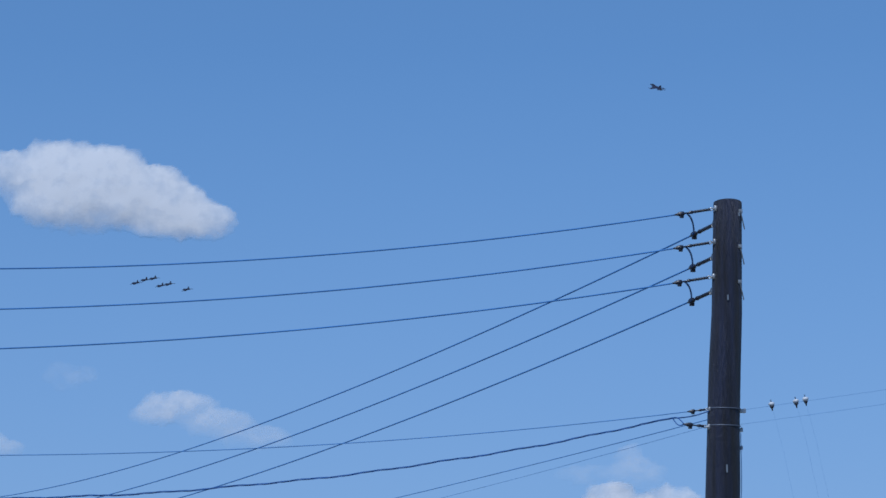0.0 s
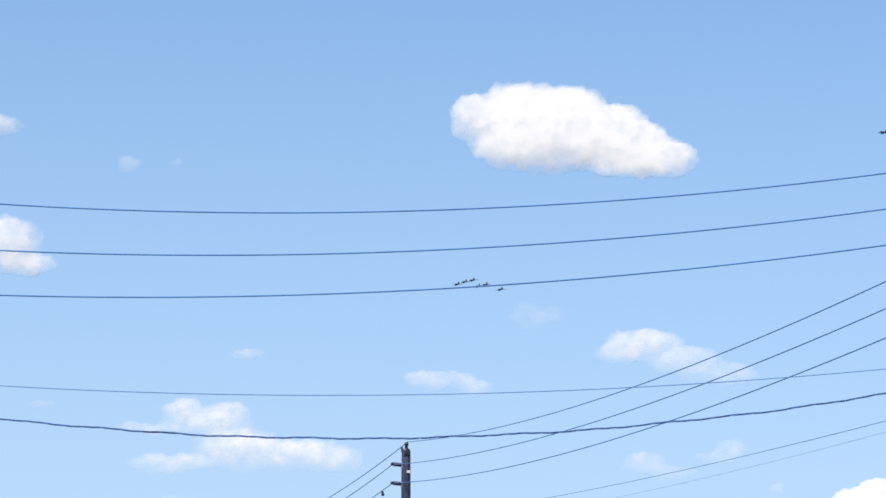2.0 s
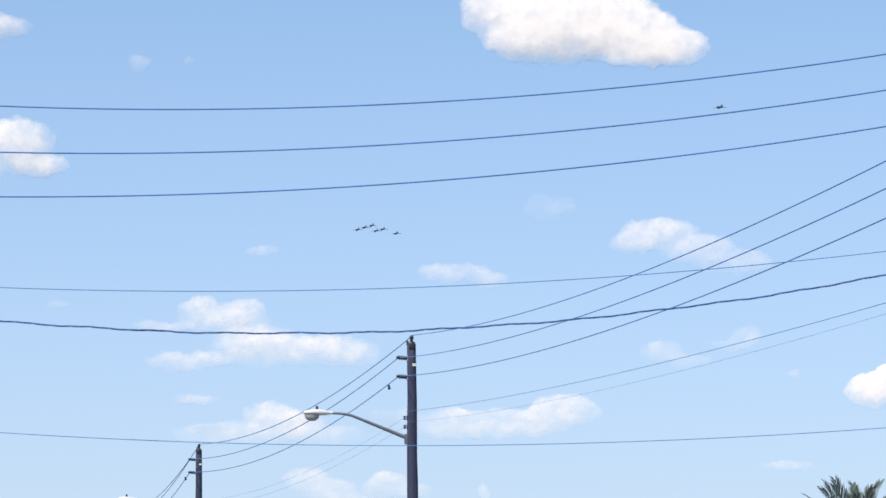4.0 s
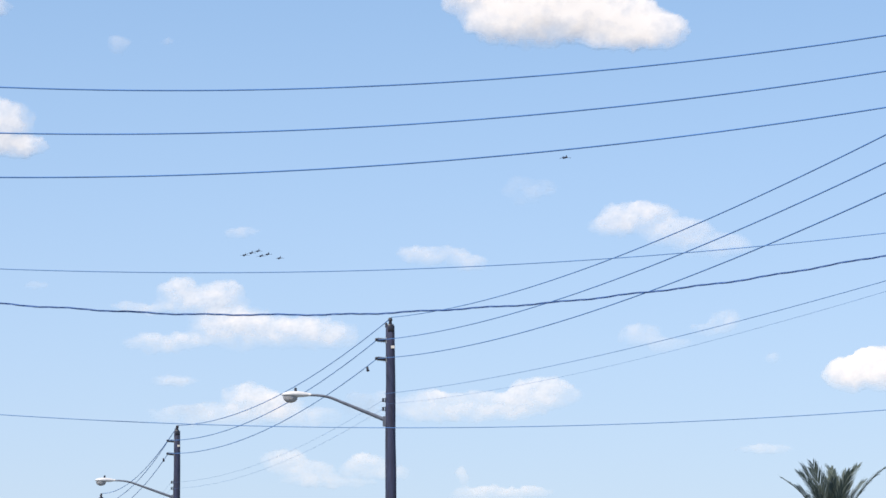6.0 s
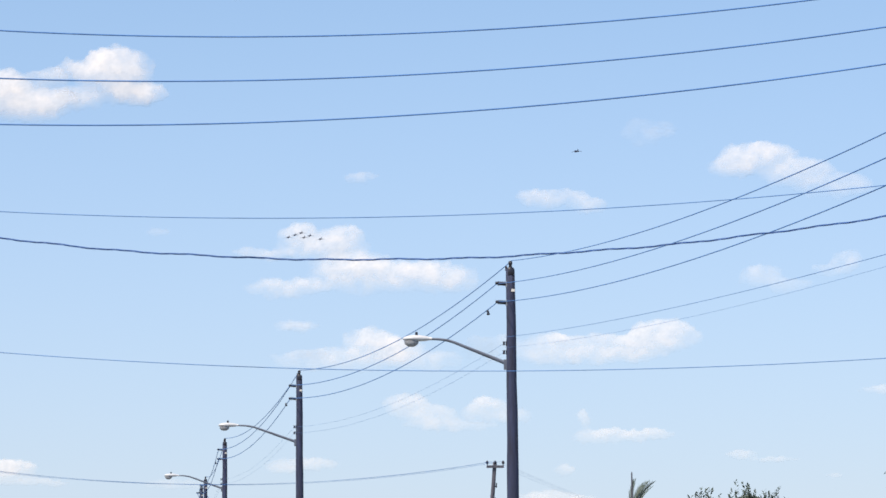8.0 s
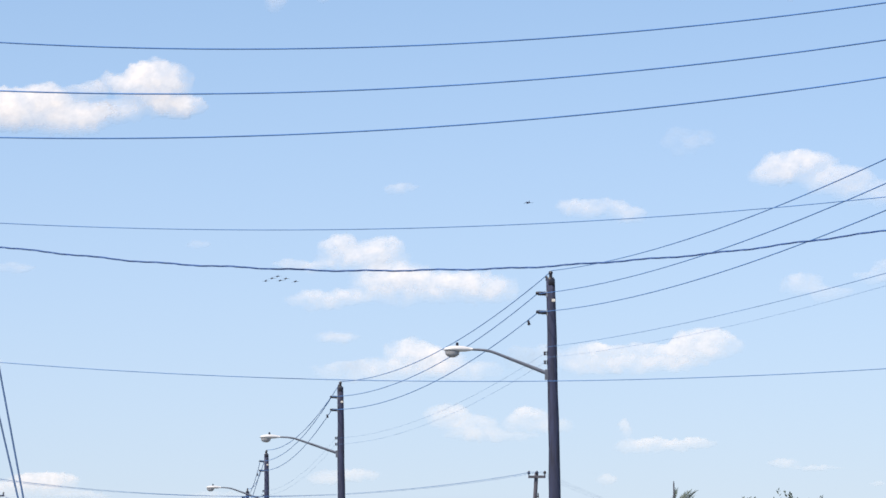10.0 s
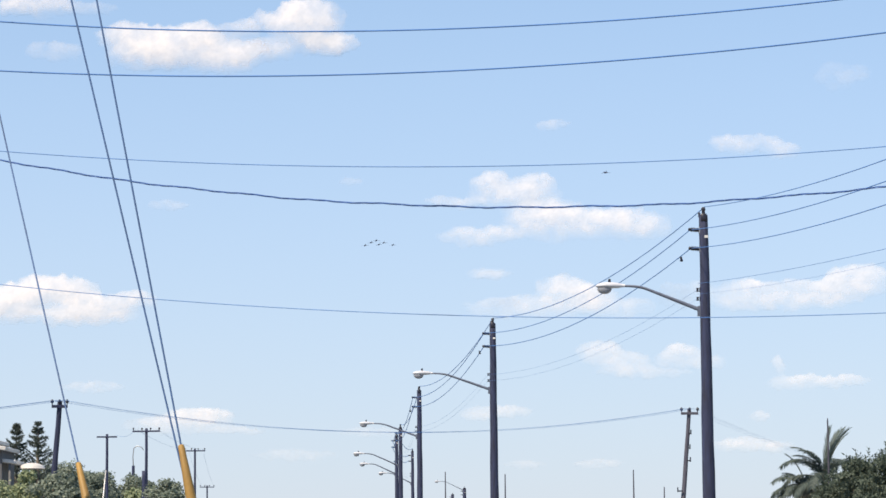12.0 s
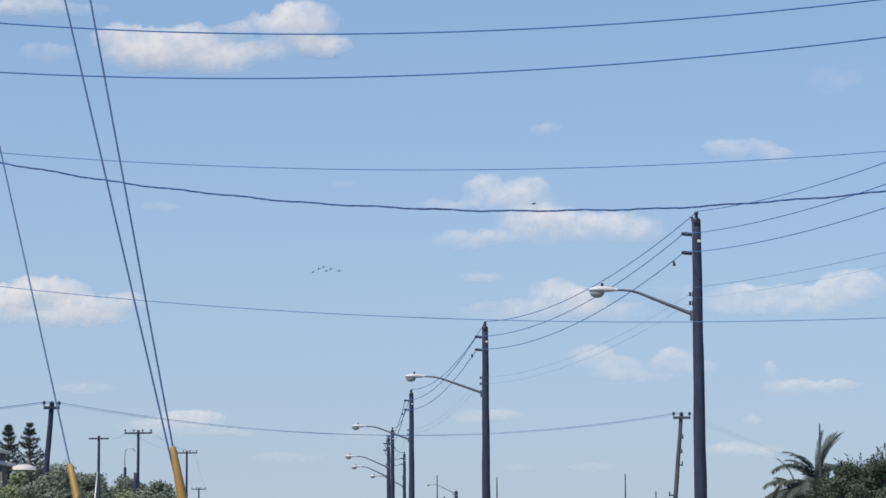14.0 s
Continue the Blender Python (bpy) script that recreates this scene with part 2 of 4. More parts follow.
def sagging(a, b, sag, n=40):
    a, b = Vector(a), Vector(b)
    return [a.lerp(b, i / n) - Vector((0, 0, 4 * sag * (i / n) * (1 - i / n))) for i in range(n + 1)]


def lathe(g, base, axis, profile, n=10):
    """Discs of (distance along axis, radius)."""
    axis = Vector(axis).normalized()
    return g.tube([Vector(base) + axis * d for d, r in profile], [r for d, r in profile], n)


# ---- ground ----
g = Geo()
rings = [0.0] + [6 * 1.32 ** k for k in range(25)]
vv, ff = [(0, 0, 0)], []
for i, r in enumerate(rings[1:]):
    for k in range(48):
        a = 2 * math.pi * k / 48
        vv.append((r * math.cos(a), r * math.sin(a), 0.25 * noise.noise((r * math.cos(a) / 40, r * math.sin(a) / 40, 0)) - 0.25 if r > 60 else 0))
for k in range(48):
    ff.append((0, 1 + k, 1 + (k + 1) % 48))
for i in range(len(rings) - 2):
    for k in range(48):
        ff.append((1 + i * 48 + k, 1 + (i + 1) * 48 + k, 1 + (i + 1) * 48 + (k + 1) % 48, 1 + i * 48 + (k + 1) % 48))
g.add(vv, ff)
single("ground", g, GROUND, "flat unseen ground reaching to the horizon, toned pale for bounce light", "ground", kind="structure", smooth=True)


# ---- clouds ----
def lattice(x, y, seed):
    """Smooth noise in 0..1 on a plane."""
    xi, yi = np.floor(x).astype(np.int64), np.floor(y).astype(np.int64)
    fx, fy = x - xi, y - yi
    fx, fy = fx * fx * fx * (fx * (fx * 6 - 15) + 10), fy * fy * fy * (fy * (fy * 6 - 15) + 10)

    def corner(i, j):
        h = (i * 374761393 + j * 668265263 + seed * 982451653) & 0x7FFFFFFF
        h = ((h ^ (h >> 13)) * 1274126177) & 0x7FFFFFFF
        return ((h ^ (h >> 16)) & 0xFFFF) / 65535.0

    low = corner(xi, yi) * (1 - fx) + corner(xi + 1, yi) * fx
    high = corner(xi, yi + 1) * (1 - fx) + corner(xi + 1, yi + 1) * fx
    return low * (1 - fy) + high * fy


def billows(x, y, seed, octaves=4, gain=0.5):
    """Fractal noise around 0, about -0.5 to 0.5."""
    total, size, weight = 0.0, 1.0, 0.0
    for k in range(octaves):
        total = total + gain ** k * (lattice(x * size, y * size, seed + 17 * k) - 0.5)
        weight += gain ** k
        size *= 2.03
    return total / weight


CLOUD_FAR = 4780.0
# each look: label, reach of a lobe, crispness, density, raggedness, holes
CLOUD_LOOKS = {
    "big": ("bright white puffy cumulus cloud with a soft shaded base", 1.42, 0.76, 0.95, 0.5, 0.4),
    "soft": ("soft-edged white cumulus cloud with a hazy base", 1.55, 0.55, 0.82, 0.8, 0.8),
    "thin": ("thin white fair-weather cloud with soft edges", 1.65, 0.49, 0.56, 1.0, 0.9),
    "wisp": ("faint translucent wisp of white cloud", 1.7, 0.45, 0.50, 1.0, 1.0),
}


def cloud(look_of, *lobes):
    """One cumulus: lobes of (azimuth, elevation, half width, half height, density), in degrees; crisp above, soft below."""
    label, reach, firm, density, stir, holes = CLOUD_LOOKS[look_of]
    step = 0.03
    az0, el0 = sum(q[0] for q in lobes) / len(lobes), sum(q[1] for q in lobes) / len(lobes)
    seed = int(abs(az0) * 131 + el0 * 977)
    u = np.arange(min(q[0] - q[2] for q in lobes) - 0.35, max(q[0] + q[2] for q in lobes) + 0.35, step)
    v = np.arange(min(q[1] - q[3] for q in lobes) - 0.28, max(q[1] + q[3] for q in lobes) + 0.25, step)
    uu, vv = np.meshgrid(u, v)
    size = sum(q[3] for q in lobes) / len(lobes)
    # ragged outline: the plane is warped before the lobes are laid on it
    f = 0.55 / size
    wu = uu + stir * size * billows(uu * f, vv * f * 1.3, seed) + 0.5 * size * billows(uu * f * 3.4, vv * f * 3.4, seed + 5, 4, 0.6)
    wv = vv + 0.75 * stir * size * billows(uu * f + 40, vv * f * 1.3, seed + 1) + 0.5 * size * billows(uu * f * 3.4 + 9, vv * f * 3.4, seed + 6, 4, 0.6)
    clear, bulk = np.ones_like(uu), np.zeros_like(uu)
    for a, e, rx, ry, dense in lobes:
        below = wv < e
        q = reach - ((wu - a) / rx) ** 2 - ((wv - e) / np.where(below, ry * 1.08, ry)) ** 2
        crisp = np.where(below, 0.85, 1.0 + 0.8 * np.clip((wv - e) / ry, 0, 1)) * firm
        s = np.clip(q * crisp, 0, 1)
        s = s * s * (3 - 2 * s) * dense * (1 - 0.65 * np.clip((e - wv) / ry - 0.1, 0, 1)) * density
        clear *= 1 - s
        bulk += (ry * np.clip(1.6 - ((uu - a) / rx) ** 2 - ((vv - e) / ry) ** 2, 0, 1.6)) ** 3
    dens = 1 - clear
    grain = billows(uu * 2.1 / size ** 0.5, vv * 2.6 / size ** 0.5, seed + 2, 5, 0.6)
    dens = np.clip(dens * (1 + holes * grain * 2 * (1.15 - dens)), 0, 1)
    k = radians(1) * CLOUD_FAR
    depth = k * bulk ** (1 / 3) * (0.14 + 0.025 * billows(uu * 1.1 / size, vv * 1.3 / size, seed + 3, 2))
    solid = dens > 0.012
    # the largest connected piece alone is this cloud
    piece, best = np.zeros(solid.shape, int), (0, 0)
    for j, i in zip(*np.nonzero(solid)):
        if piece[j, i] == 0:
            tag, todo, count = piece.max() + 1, [(j, i)], 0
            piece[j, i] = tag
            while todo:
                y, x = todo.pop()
                count += 1
                for y2, x2 in ((y + 1, x), (y - 1, x), (y, x + 1), (y, x - 1)):
                    if 0 <= y2 < solid.shape[0] and 0 <= x2 < solid.shape[1] and solid[y2, x2] and piece[y2, x2] == 0:
                        piece[y2, x2] = tag
                        todo.append((y2, x2))
            best = max(best, (count, tag))
    solid = piece == best[1]
    cells = solid[:-1, :-1] & solid[1:, :-1] & solid[:-1, 1:] & solid[1:, 1:]
    used = np.zeros_like(solid)
    for j in (0, 1):
        for i in (0, 1):
            used[j:used.shape[0] - 1 + j, i:used.shape[1] - 1 + i] |= cells
    # rim points belong to both the near and the far skin
    inner = used.copy()
    inner[1:-1, 1:-1] &= cells[:-1, :-1] & cells[1:, :-1] & cells[:-1, 1:] & cells[1:, 1:]
    verts, values, front, rear = [], [], {}, {}
    for j, i in zip(*np.nonzero(used)):
        x, z = (u[i] - az0) * k * math.cos(radians(el0)), (v[j] - el0) * k
        h = depth[j, i] if inner[j, i] else 0.0
        front[j, i] = rear[j, i] = len(verts)
        verts.append((x, -h, z))
        values.append(dens[j, i] if inner[j, i] else 0.0)
        if inner[j, i]:
            rear[j, i] = len(verts)
            verts.append((x, 0.8 * h + 0.5, z))
            values.append(dens[j, i] * 0.25)
    faces = []
    for j, i in zip(*np.nonzero(cells)):
        ring = ((j, i), (j, i + 1), (j + 1, i + 1), (j + 1, i))
        faces.append([front[c] for c in ring])
        faces.append([rear[c] for c in reversed(ring)])
    me = bpy.data.meshes.new("cloud")
    me.from_pydata(verts, [], faces)
    me.attributes.new("vapour", "FLOAT", "POINT").data.foreach_set("value", values)
    me.materials.append(VAPOUR)
    me.shade_smooth()
    ob = tagged(new("cloud", me), label, "cloud", "fair-weather clouds")
    a, e = radians(az0), radians(el0)
    at = (CLOUD_FAR * math.sin(a) * math.cos(e), CLOUD_FAR * math.cos(a) * math.cos(e), CLOUD_FAR * math.sin(e) + 1.6)
    # the pile leans away and turns to the south-west
    back, turn = 9.0, 8.0
    stretch = Matrix.Diagonal((1 / math.cos(radians(turn)), 1, 1 / math.cos(radians(back)), 1))
    ob.matrix_basis = Matrix.Translation(at) @ pose(0, 0, 0, 0, 0, -az0) @ pose(0, 0, 0, el0) @ pose(0, 0, 0, 0, 0, -turn) @ pose(0, 0, 0, -back) @ stretch
    return ob


cloud("big", (7.18, 14.12, 0.39, 0.52, 0.70), (8.37, 13.92, 1.19, 0.90, 1.00), (9.40, 13.91, 0.95, 0.85, 1.00), (8.97, 13.46, 1.71, 0.50, 0.90), (10.28, 13.72, 0.88, 0.64, 0.95), (10.84, 13.45, 0.80, 0.52, 0.95), (11.45, 13.19, 0.61, 0.41, 0.85), (10.50, 13.12, 1.02, 0.35, 0.90), (8.11, 13.38, 0.85, 0.31, 0.50))
cloud("thin", (10.96, 9.26, 0.79, 0.33, 0.85), (10.47, 9.12, 0.54, 0.24, 0.55), (11.79, 8.95, 0.72, 0.31, 0.62), (12.68, 8.65, 0.74, 0.26, 0.42))
cloud("thin", (6.61, 8.53, 0.72, 0.21, 0.52), (6.16, 8.61, 0.36, 0.17, 0.40), (7.37, 8.38, 0.38, 0.20, 0.42))
cloud("wisp", (10.94, 6.80, 0.43, 0.26, 0.42), (11.50, 6.61, 0.54, 0.17, 0.25))
cloud("wisp", (12.78, 7.06, 0.31, 0.24, 0.42), (12.40, 6.89, 0.38, 0.14, 0.25))
cloud("soft", (20.45, 6.94, 1.13, 0.52, 0.95), (20.18, 7.39, 0.57, 0.33, 0.90), (19.41, 6.79, 0.57, 0.28, 0.60), (21.40, 7.10, 0.69, 0.50, 0.85), (22.27, 6.76, 0.71, 0.43, 0.80), (23.37, 6.79, 0.60, 0.31, 0.60))
cloud("wisp", (20.74, 7.87, 0.54, 0.35, 0.42), (20.51, 8.23, 0.31, 0.24, 0.35), (19.65, 7.85, 0.72, 0.24, 0.20))
cloud("thin", (1.16, 7.78, 0.41, 0.28, 0.72), (2.07, 7.69, 0.43, 0.33, 0.75), (1.67, 7.52, 0.89, 0.26, 0.70), (0.54, 7.40, 0.74, 0.13, 0.42), (3.17, 6.91, 1.57, 0.35, 0.90), (2.39, 7.10, 0.83, 0.33, 0.85), (0.96, 6.69, 0.89, 0.21, 0.66), (4.25, 6.83, 0.69, 0.28, 0.60))
cloud("thin", (2.79, 5.46, 0.64, 0.35, 0.88), (3.23, 5.36, 0.53, 0.31, 0.70), (2.04, 5.15, 1.33, 0.25, 0.50), (3.71, 5.12, 0.83, 0.24, 0.50))
cloud("wisp", (0.10, 5.74, 0.36, 0.14, 0.28), (1.09, 5.87, 0.48, 0.15, 0.35))
cloud("thin", (5.20, 5.38, 0.57, 0.30, 0.35), (6.52, 5.34, 0.81, 0.31, 0.62), (6.94, 5.54, 0.33, 0.15, 0.60), (8.91, 5.59, 0.69, 0.34, 0.82), (8.13, 5.42, 1.07, 0.27, 0.68), (7.47, 5.21, 1.43, 0.17, 0.50))
cloud("thin", (3.44, 4.17, 0.47, 0.27, 0.60), (3.96, 3.91, 0.55, 0.26, 0.50), (4.41, 3.76, 0.95, 0.13, 0.32))
cloud("thin", (5.12, 4.08, 0.50, 0.26, 0.62), (5.69, 3.94, 0.36, 0.17, 0.32))
cloud("thin", (7.16, 3.88, 0.15, 0.19, 0.40), (7.60, 3.51, 0.69, 0.17, 0.56), (8.51, 3.53, 0.52, 0.15, 0.68))
cloud("thin", (1.21, 2.96, 0.71, 0.15, 0.52), (0.83, 2.87, 0.40, 0.11, 0.35))
cloud("wisp", (1.15, 5.85, 0.31, 0.11, 0.30))
cloud("thin", (6.46, 2.22, 0.69, 0.17, 0.55), (7.01, 2.17, 0.47, 0.13, 0.35))
cloud("wisp", (6.78, 2.80, 0.24, 0.13, 0.40))
cloud("wisp", (8.81, 9.82, 0.41, 0.19, 0.14))
cloud("soft", (-5.53, 10.65, 1.20, 0.45, 0.85), (-6.13, 10.48, 0.84, 0.33, 0.80), (-6.46, 10.85, 0.75, 0.31, 0.70), (-4.51, 10.40, 0.75, 0.28, 0.72), (-4.99, 10.89, 0.48, 0.28, 0.55), (-4.03, 10.57, 0.57, 0.26, 0.55), (-4.21, 11.02, 0.47, 0.24, 0.40))
cloud("soft", (-2.76, 11.17, 0.75, 0.54, 0.85), (-2.40, 10.73, 0.53, 0.26, 0.70), (-2.01, 10.75, 0.39, 0.24, 0.55), (-3.49, 11.22, 0.48, 0.21, 0.55), (-3.48, 10.65, 0.58, 0.28, 0.50), (-3.06, 11.50, 0.31, 0.24, 0.60))
cloud("wisp", (-8.09, 10.54, 0.58, 0.21, 0.35))
cloud("thin", (-8.38, 11.49, 0.77, 0.24, 0.75), (-8.87, 11.41, 0.48, 0.19, 0.60), (-7.33, 11.44, 0.54, 0.17, 0.30))
cloud("thin", (-3.53, 13.63, 0.75, 0.34, 0.85), (-2.97, 13.63, 0.46, 0.24, 0.60), (-4.14, 13.46, 0.49, 0.28, 0.70))
cloud("wisp", (-0.12, 12.92, 0.28, 0.20, 0.40))
cloud("wisp", (0.89, 13.00, 0.17, 0.11, 0.18))
cloud("soft", (-8.19, 5.53, 1.02, 0.33, 0.95), (-9.00, 5.29, 0.74, 0.38, 0.90), (-7.24, 5.24, 0.86, 0.28, 0.72), (-6.46, 5.36, 0.55, 0.24, 0.60), (-7.73, 5.04, 1.33, 0.20, 0.70), (-9.55, 5.26, 0.59, 0.31, 0.80))
cloud("wisp", (-7.25, 3.53, 0.69, 0.14, 0.35))
cloud("soft", (-5.03, 2.94, 0.73, 0.18, 0.66), (-5.48, 2.75, 1.07, 0.20, 0.42), (-4.29, 2.61, 0.71, 0.11, 0.30))
cloud("wisp", (-5.68, 7.35, 0.43, 0.14, 0.28))
cloud("wisp", (-1.79, 7.85, 0.26, 0.12, 0.18))
cloud("wisp", (10.47, 3.09, 0.33, 0.11, 0.42), (11.17, 2.97, 0.52, 0.08, 0.28))
cloud("wisp", (12.39, 2.62, 0.19, 0.07, 0.25))
cloud("wisp", (13.54, 4.38, 0.57, 0.12, 0.45))
cloud("wisp", (13.74, 6.27, 0.20, 0.14, 0.25))
cloud("big", (15.38, 5.93, 0.55, 0.37, 0.90), (16.08, 5.99, 0.88, 0.43, 0.95), (15.74, 6.23, 0.40, 0.20, 0.85), (16.83, 5.90, 0.71, 0.33, 0.80))
cloud("wisp", (8.62, 9.85, 0.62, 0.31, 0.14))
cloud("wisp", (2.51, 9.00, 0.38, 0.14, 0.34))
cloud("wisp", (3.38, 1.85, 0.57, 0.12, 0.30))
cloud("wisp", (1.83, 1.85, 0.47, 0.11, 0.22))
cloud("wisp", (-3.05, 2.09, 0.83, 0.14, 0.25))
cloud("wisp", (-1.44, 2.56, 0.71, 0.12, 0.20))


# ---- utility poles ----
P1, P1_LEAN = Vector((9.80, 25.85, 0)), 0.0475
POLE_L = Vector((-5.62, 29.5, 0))
P2, P3, P4, P5, P6, P7 = (Vector(p) for p in ((6.92, 69.66, 0), (2.12, 102.98, 0), (-0.97, 143.0, 0), (-2.54, 184.0, 0), (-3.13, 205.0, 0), (-2.22, 235.0, 0)))


def shaft(g, base, height, r0, r1, lean=(0, 0), n=20):
    """A tapered log, a little uneven, with a worn top."""
    pts, rad = [], []
    m = 14
    for i in range(m + 1):
        h = height * i / m
        pts.append(Vector(base) + Vector((lean[0] * h + 0.006 * math.sin(i * 1.7), lean[1] * h + 0.006 * math.cos(i * 2.3), h)))
        rad.append(r0 + (r1 - r0) * i / m + 0.003 * math.sin(i * 2.9))
    top = pts[-1]
    pts += [top + Vector((0, 0, 0.012)), top + Vector((0, 0, 0.02))]
    rad += [r1 * 0.93, r1 * 0.8]
    pts[0] -= Vector((0, 0, 0.3))
    return g.tube(pts, rad, n)


def ribbed(g, a, b, r, sheds, core=0.4, n=12):
    """A rod insulator with sheds from a to b."""
    a, b = Vector(a), Vector(b)
    d = (b - a).length
    prof = [(0, r * core)]
    for i in range(sheds):
        c = d * (i + 0.5) / sheds
        w = d / sheds * 0.22
        prof += [(c - w, r * core), (c - w * 0.3, r), (c + w * 0.5, r * 0.9), (c + w, r * core)]
    prof.append((d, r * core))
    return lathe(g, a, b - a, prof, n)


def dead_end(pole, at, toward, rod_len, k=0.8):
    """A strain assembly on a pole: eye bolt, rod insulator, clamp. Returns where the conductor begins."""
    at, d = Vector(at), (Vector(toward) - Vector(at)).normalized()
    g = Geo().tube([at - d * 0.06, at + d * 0.05 * k], 0.013 * k, 8)
    g.tube([at + d * (0.065 + 0.02 * math.cos(a)) * k + Vector((0, 0, 0.02 * k * math.sin(a))) for a in np.linspace(0, 6.28, 11)], 0.008 * k, 6, False)
    g.box(at, (0.05 * k, 0.05 * k, 0.07 * k))
    part("eye_bolt", g, STEEL, pole, "galvanised eye bolt", True)
    part("insulator", ribbed(Geo(), at + d * 0.08 * k, at + d * (0.09 * k + rod_len), 0.021 * k, 6, 0.8), GLAZE, pole, "dark ribbed strain insulator", True)
    c = at + d * (0.09 * k + rod_len)
    g = Geo()
    lathe(g, c, d, [(q * k, r * k) for q, r in ((0, 0.012), (0.02, 0.024), (0.05, 0.020), (0.07, 0.011), (0.12, 0.011), (0.13, 0.028), (0.16, 0.034), (0.20, 0.028), (0.23, 0.014), (0.26, 0.010))], 10)
    g.box(c + d * 0.16 * k - Vector((0, 0, 0.03 * k)), (0.05 * k, 0.03 * k, 0.05 * k))
    part("clamp", g, GLAZE, pole, "dark dead-end clamp", True)
    return c + d * 0.25 * k


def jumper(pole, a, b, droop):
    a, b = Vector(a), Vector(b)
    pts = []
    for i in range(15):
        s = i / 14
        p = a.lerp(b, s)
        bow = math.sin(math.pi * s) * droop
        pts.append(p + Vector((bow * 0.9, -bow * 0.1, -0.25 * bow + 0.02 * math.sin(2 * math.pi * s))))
    part("jumper", Geo().tube(pts, 0.010, 6), RUBBER, pole, "black jumper wire, blued for sky glare", True)


def conductor(a, b, sag, r=0.009, label="thin grey overhead power wire strung between poles, blued for sky glare", n=48, cut=(0.0, 0.0)):
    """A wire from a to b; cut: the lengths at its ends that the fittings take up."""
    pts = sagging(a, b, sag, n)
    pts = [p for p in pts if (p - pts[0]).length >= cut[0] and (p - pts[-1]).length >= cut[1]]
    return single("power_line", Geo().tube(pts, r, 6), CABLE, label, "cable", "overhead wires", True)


# the near corner pole
pole1 = tagged(thing("utility_pole"), "thick dark creosoted wooden utility pole with dead-end wires, blued for sky glare", "utility pole", "utility poles")
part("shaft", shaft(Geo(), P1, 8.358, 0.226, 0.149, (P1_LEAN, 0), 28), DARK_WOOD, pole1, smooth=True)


def on_p1(z, side=-1):
    """A point of the near pole's skin at a height, on the side of the wires (-1) or the other (1)."""
    r = 0.226 + (0.149 - 0.226) * z / 8.36
    return P1 + Vector((P1_LEAN * z + side * r * 0.98, -0.02, z))


def heading(a, b, sag):
    """The way in which a sagging wire leaves a."""
    a, b = Vector(a), Vector(b)
    return (b - a - Vector((0, 0, 4 * sag))).normalized()


pole_l = tagged(thing("utility_pole"), "dark wooden utility pole held by a guy wire", "utility pole", "utility poles")
part("shaft", shaft(Geo(), POLE_L, 10.3, 0.19, 0.14), WOOD, pole_l, smooth=True)
W_HEIGHTS = ((8.282, 8.14, 0.647), (7.92, 7.552, 0.606), (7.545, 6.987, 0.557))
V_HEIGHTS = ((8.134, 10.488, 0.609), (7.775, 9.884, 0.593), (7.406, 9.405, 0.595))
V_ENDS = ((6.95, 69.65), (6.60, 69.60), (6.60, 69.60))
for (za, zb, sag), (ya, yb, vsag), vend in zip(W_HEIGHTS, V_HEIGHTS, V_ENDS):
    w0, w1 = on_p1(za), POLE_L + Vector((0.15, 0, zb))
    tip = dead_end(pole1, w0, w0 + heading(w0, w1, sag), 0.17)
    dead_end(pole_l, w1, w1 + heading(w1, w0, sag), 0.17)
    conductor(w0, w1, sag + 0.017, 0.0078, "thin grey overhead power wire sagging across the sky, blued for glare", 160, (0.32, 0.32))
    v0 = on_p1(ya) + Vector((0.03, 0.08, 0))
    v1 = Vector((*vend, yb))
    vtip = dead_end(pole1, v0, v0 + heading(v0, v1, vsag), 0.26, 1.0)
    conductor(v0, v1, vsag, 0.009, "grey power wire running along the line of poles, blued for sky glare", 400, (0.52, 0.0))
    jumper(pole1, w0.lerp(tip, 0.72), v0.lerp(vtip, 0.92), 0.045)

# hardware on the near pole's other side
for z in (8.24, 7.86, 7.48):
    p = on_p1(z, 1)
    g = Geo().box(p + Vector((-0.065, -0.118, 0)), (0.04, 0.025, 0.04)).tube([p + Vector((-0.065, -0.13, -0.02)), p + Vector((-0.002, -0.07, -0.18))], 0.006, 6)
    part("bolt", g.tube([p + Vector((-0.065, -0.14, 0)), p + Vector((-0.065, -0.1, 0))], 0.015, 8), STEEL, pole1, "galvanised through bolt with washer")
for z, r in ((6.15, 0.172), (5.97, 0.173)):
    c = P1 + Vector((P1_LEAN * z, 0, z))
    band = [c + Vector((r * math.cos(a), r * math.sin(a), 0.016 * math.sin(a))) for a in np.linspace(0, 6.283, 25)]
    part("pole_band", Geo().tube(band, 0.006, 6, False), ARM, pole1, "galvanised pole band", True)
for z in (6.13, 5.93, 5.74):
    p = on_p1(z, 1)
    w = 0.07 if z > 6 else 0.035
    part("bracket", Geo().box(p + Vector((w * 0.4, 0, 0)), (w, 0.04, 0.03)).tube([p, p + Vector((w * 0.9, 0, 0.02))], 0.014, 8), STEEL, pole1, "small steel bracket")
ground_wire = [on_p1(z, 1) + Vector((0.008 + 0.008 * math.sin(z * 5), -0.03, 0)) for z in np.linspace(0.1, 5.9, 40)]
part("ground_wire", Geo().tube(ground_wire, 0.004, 5), CABLE, pole1, "thin bare ground wire down the pole")
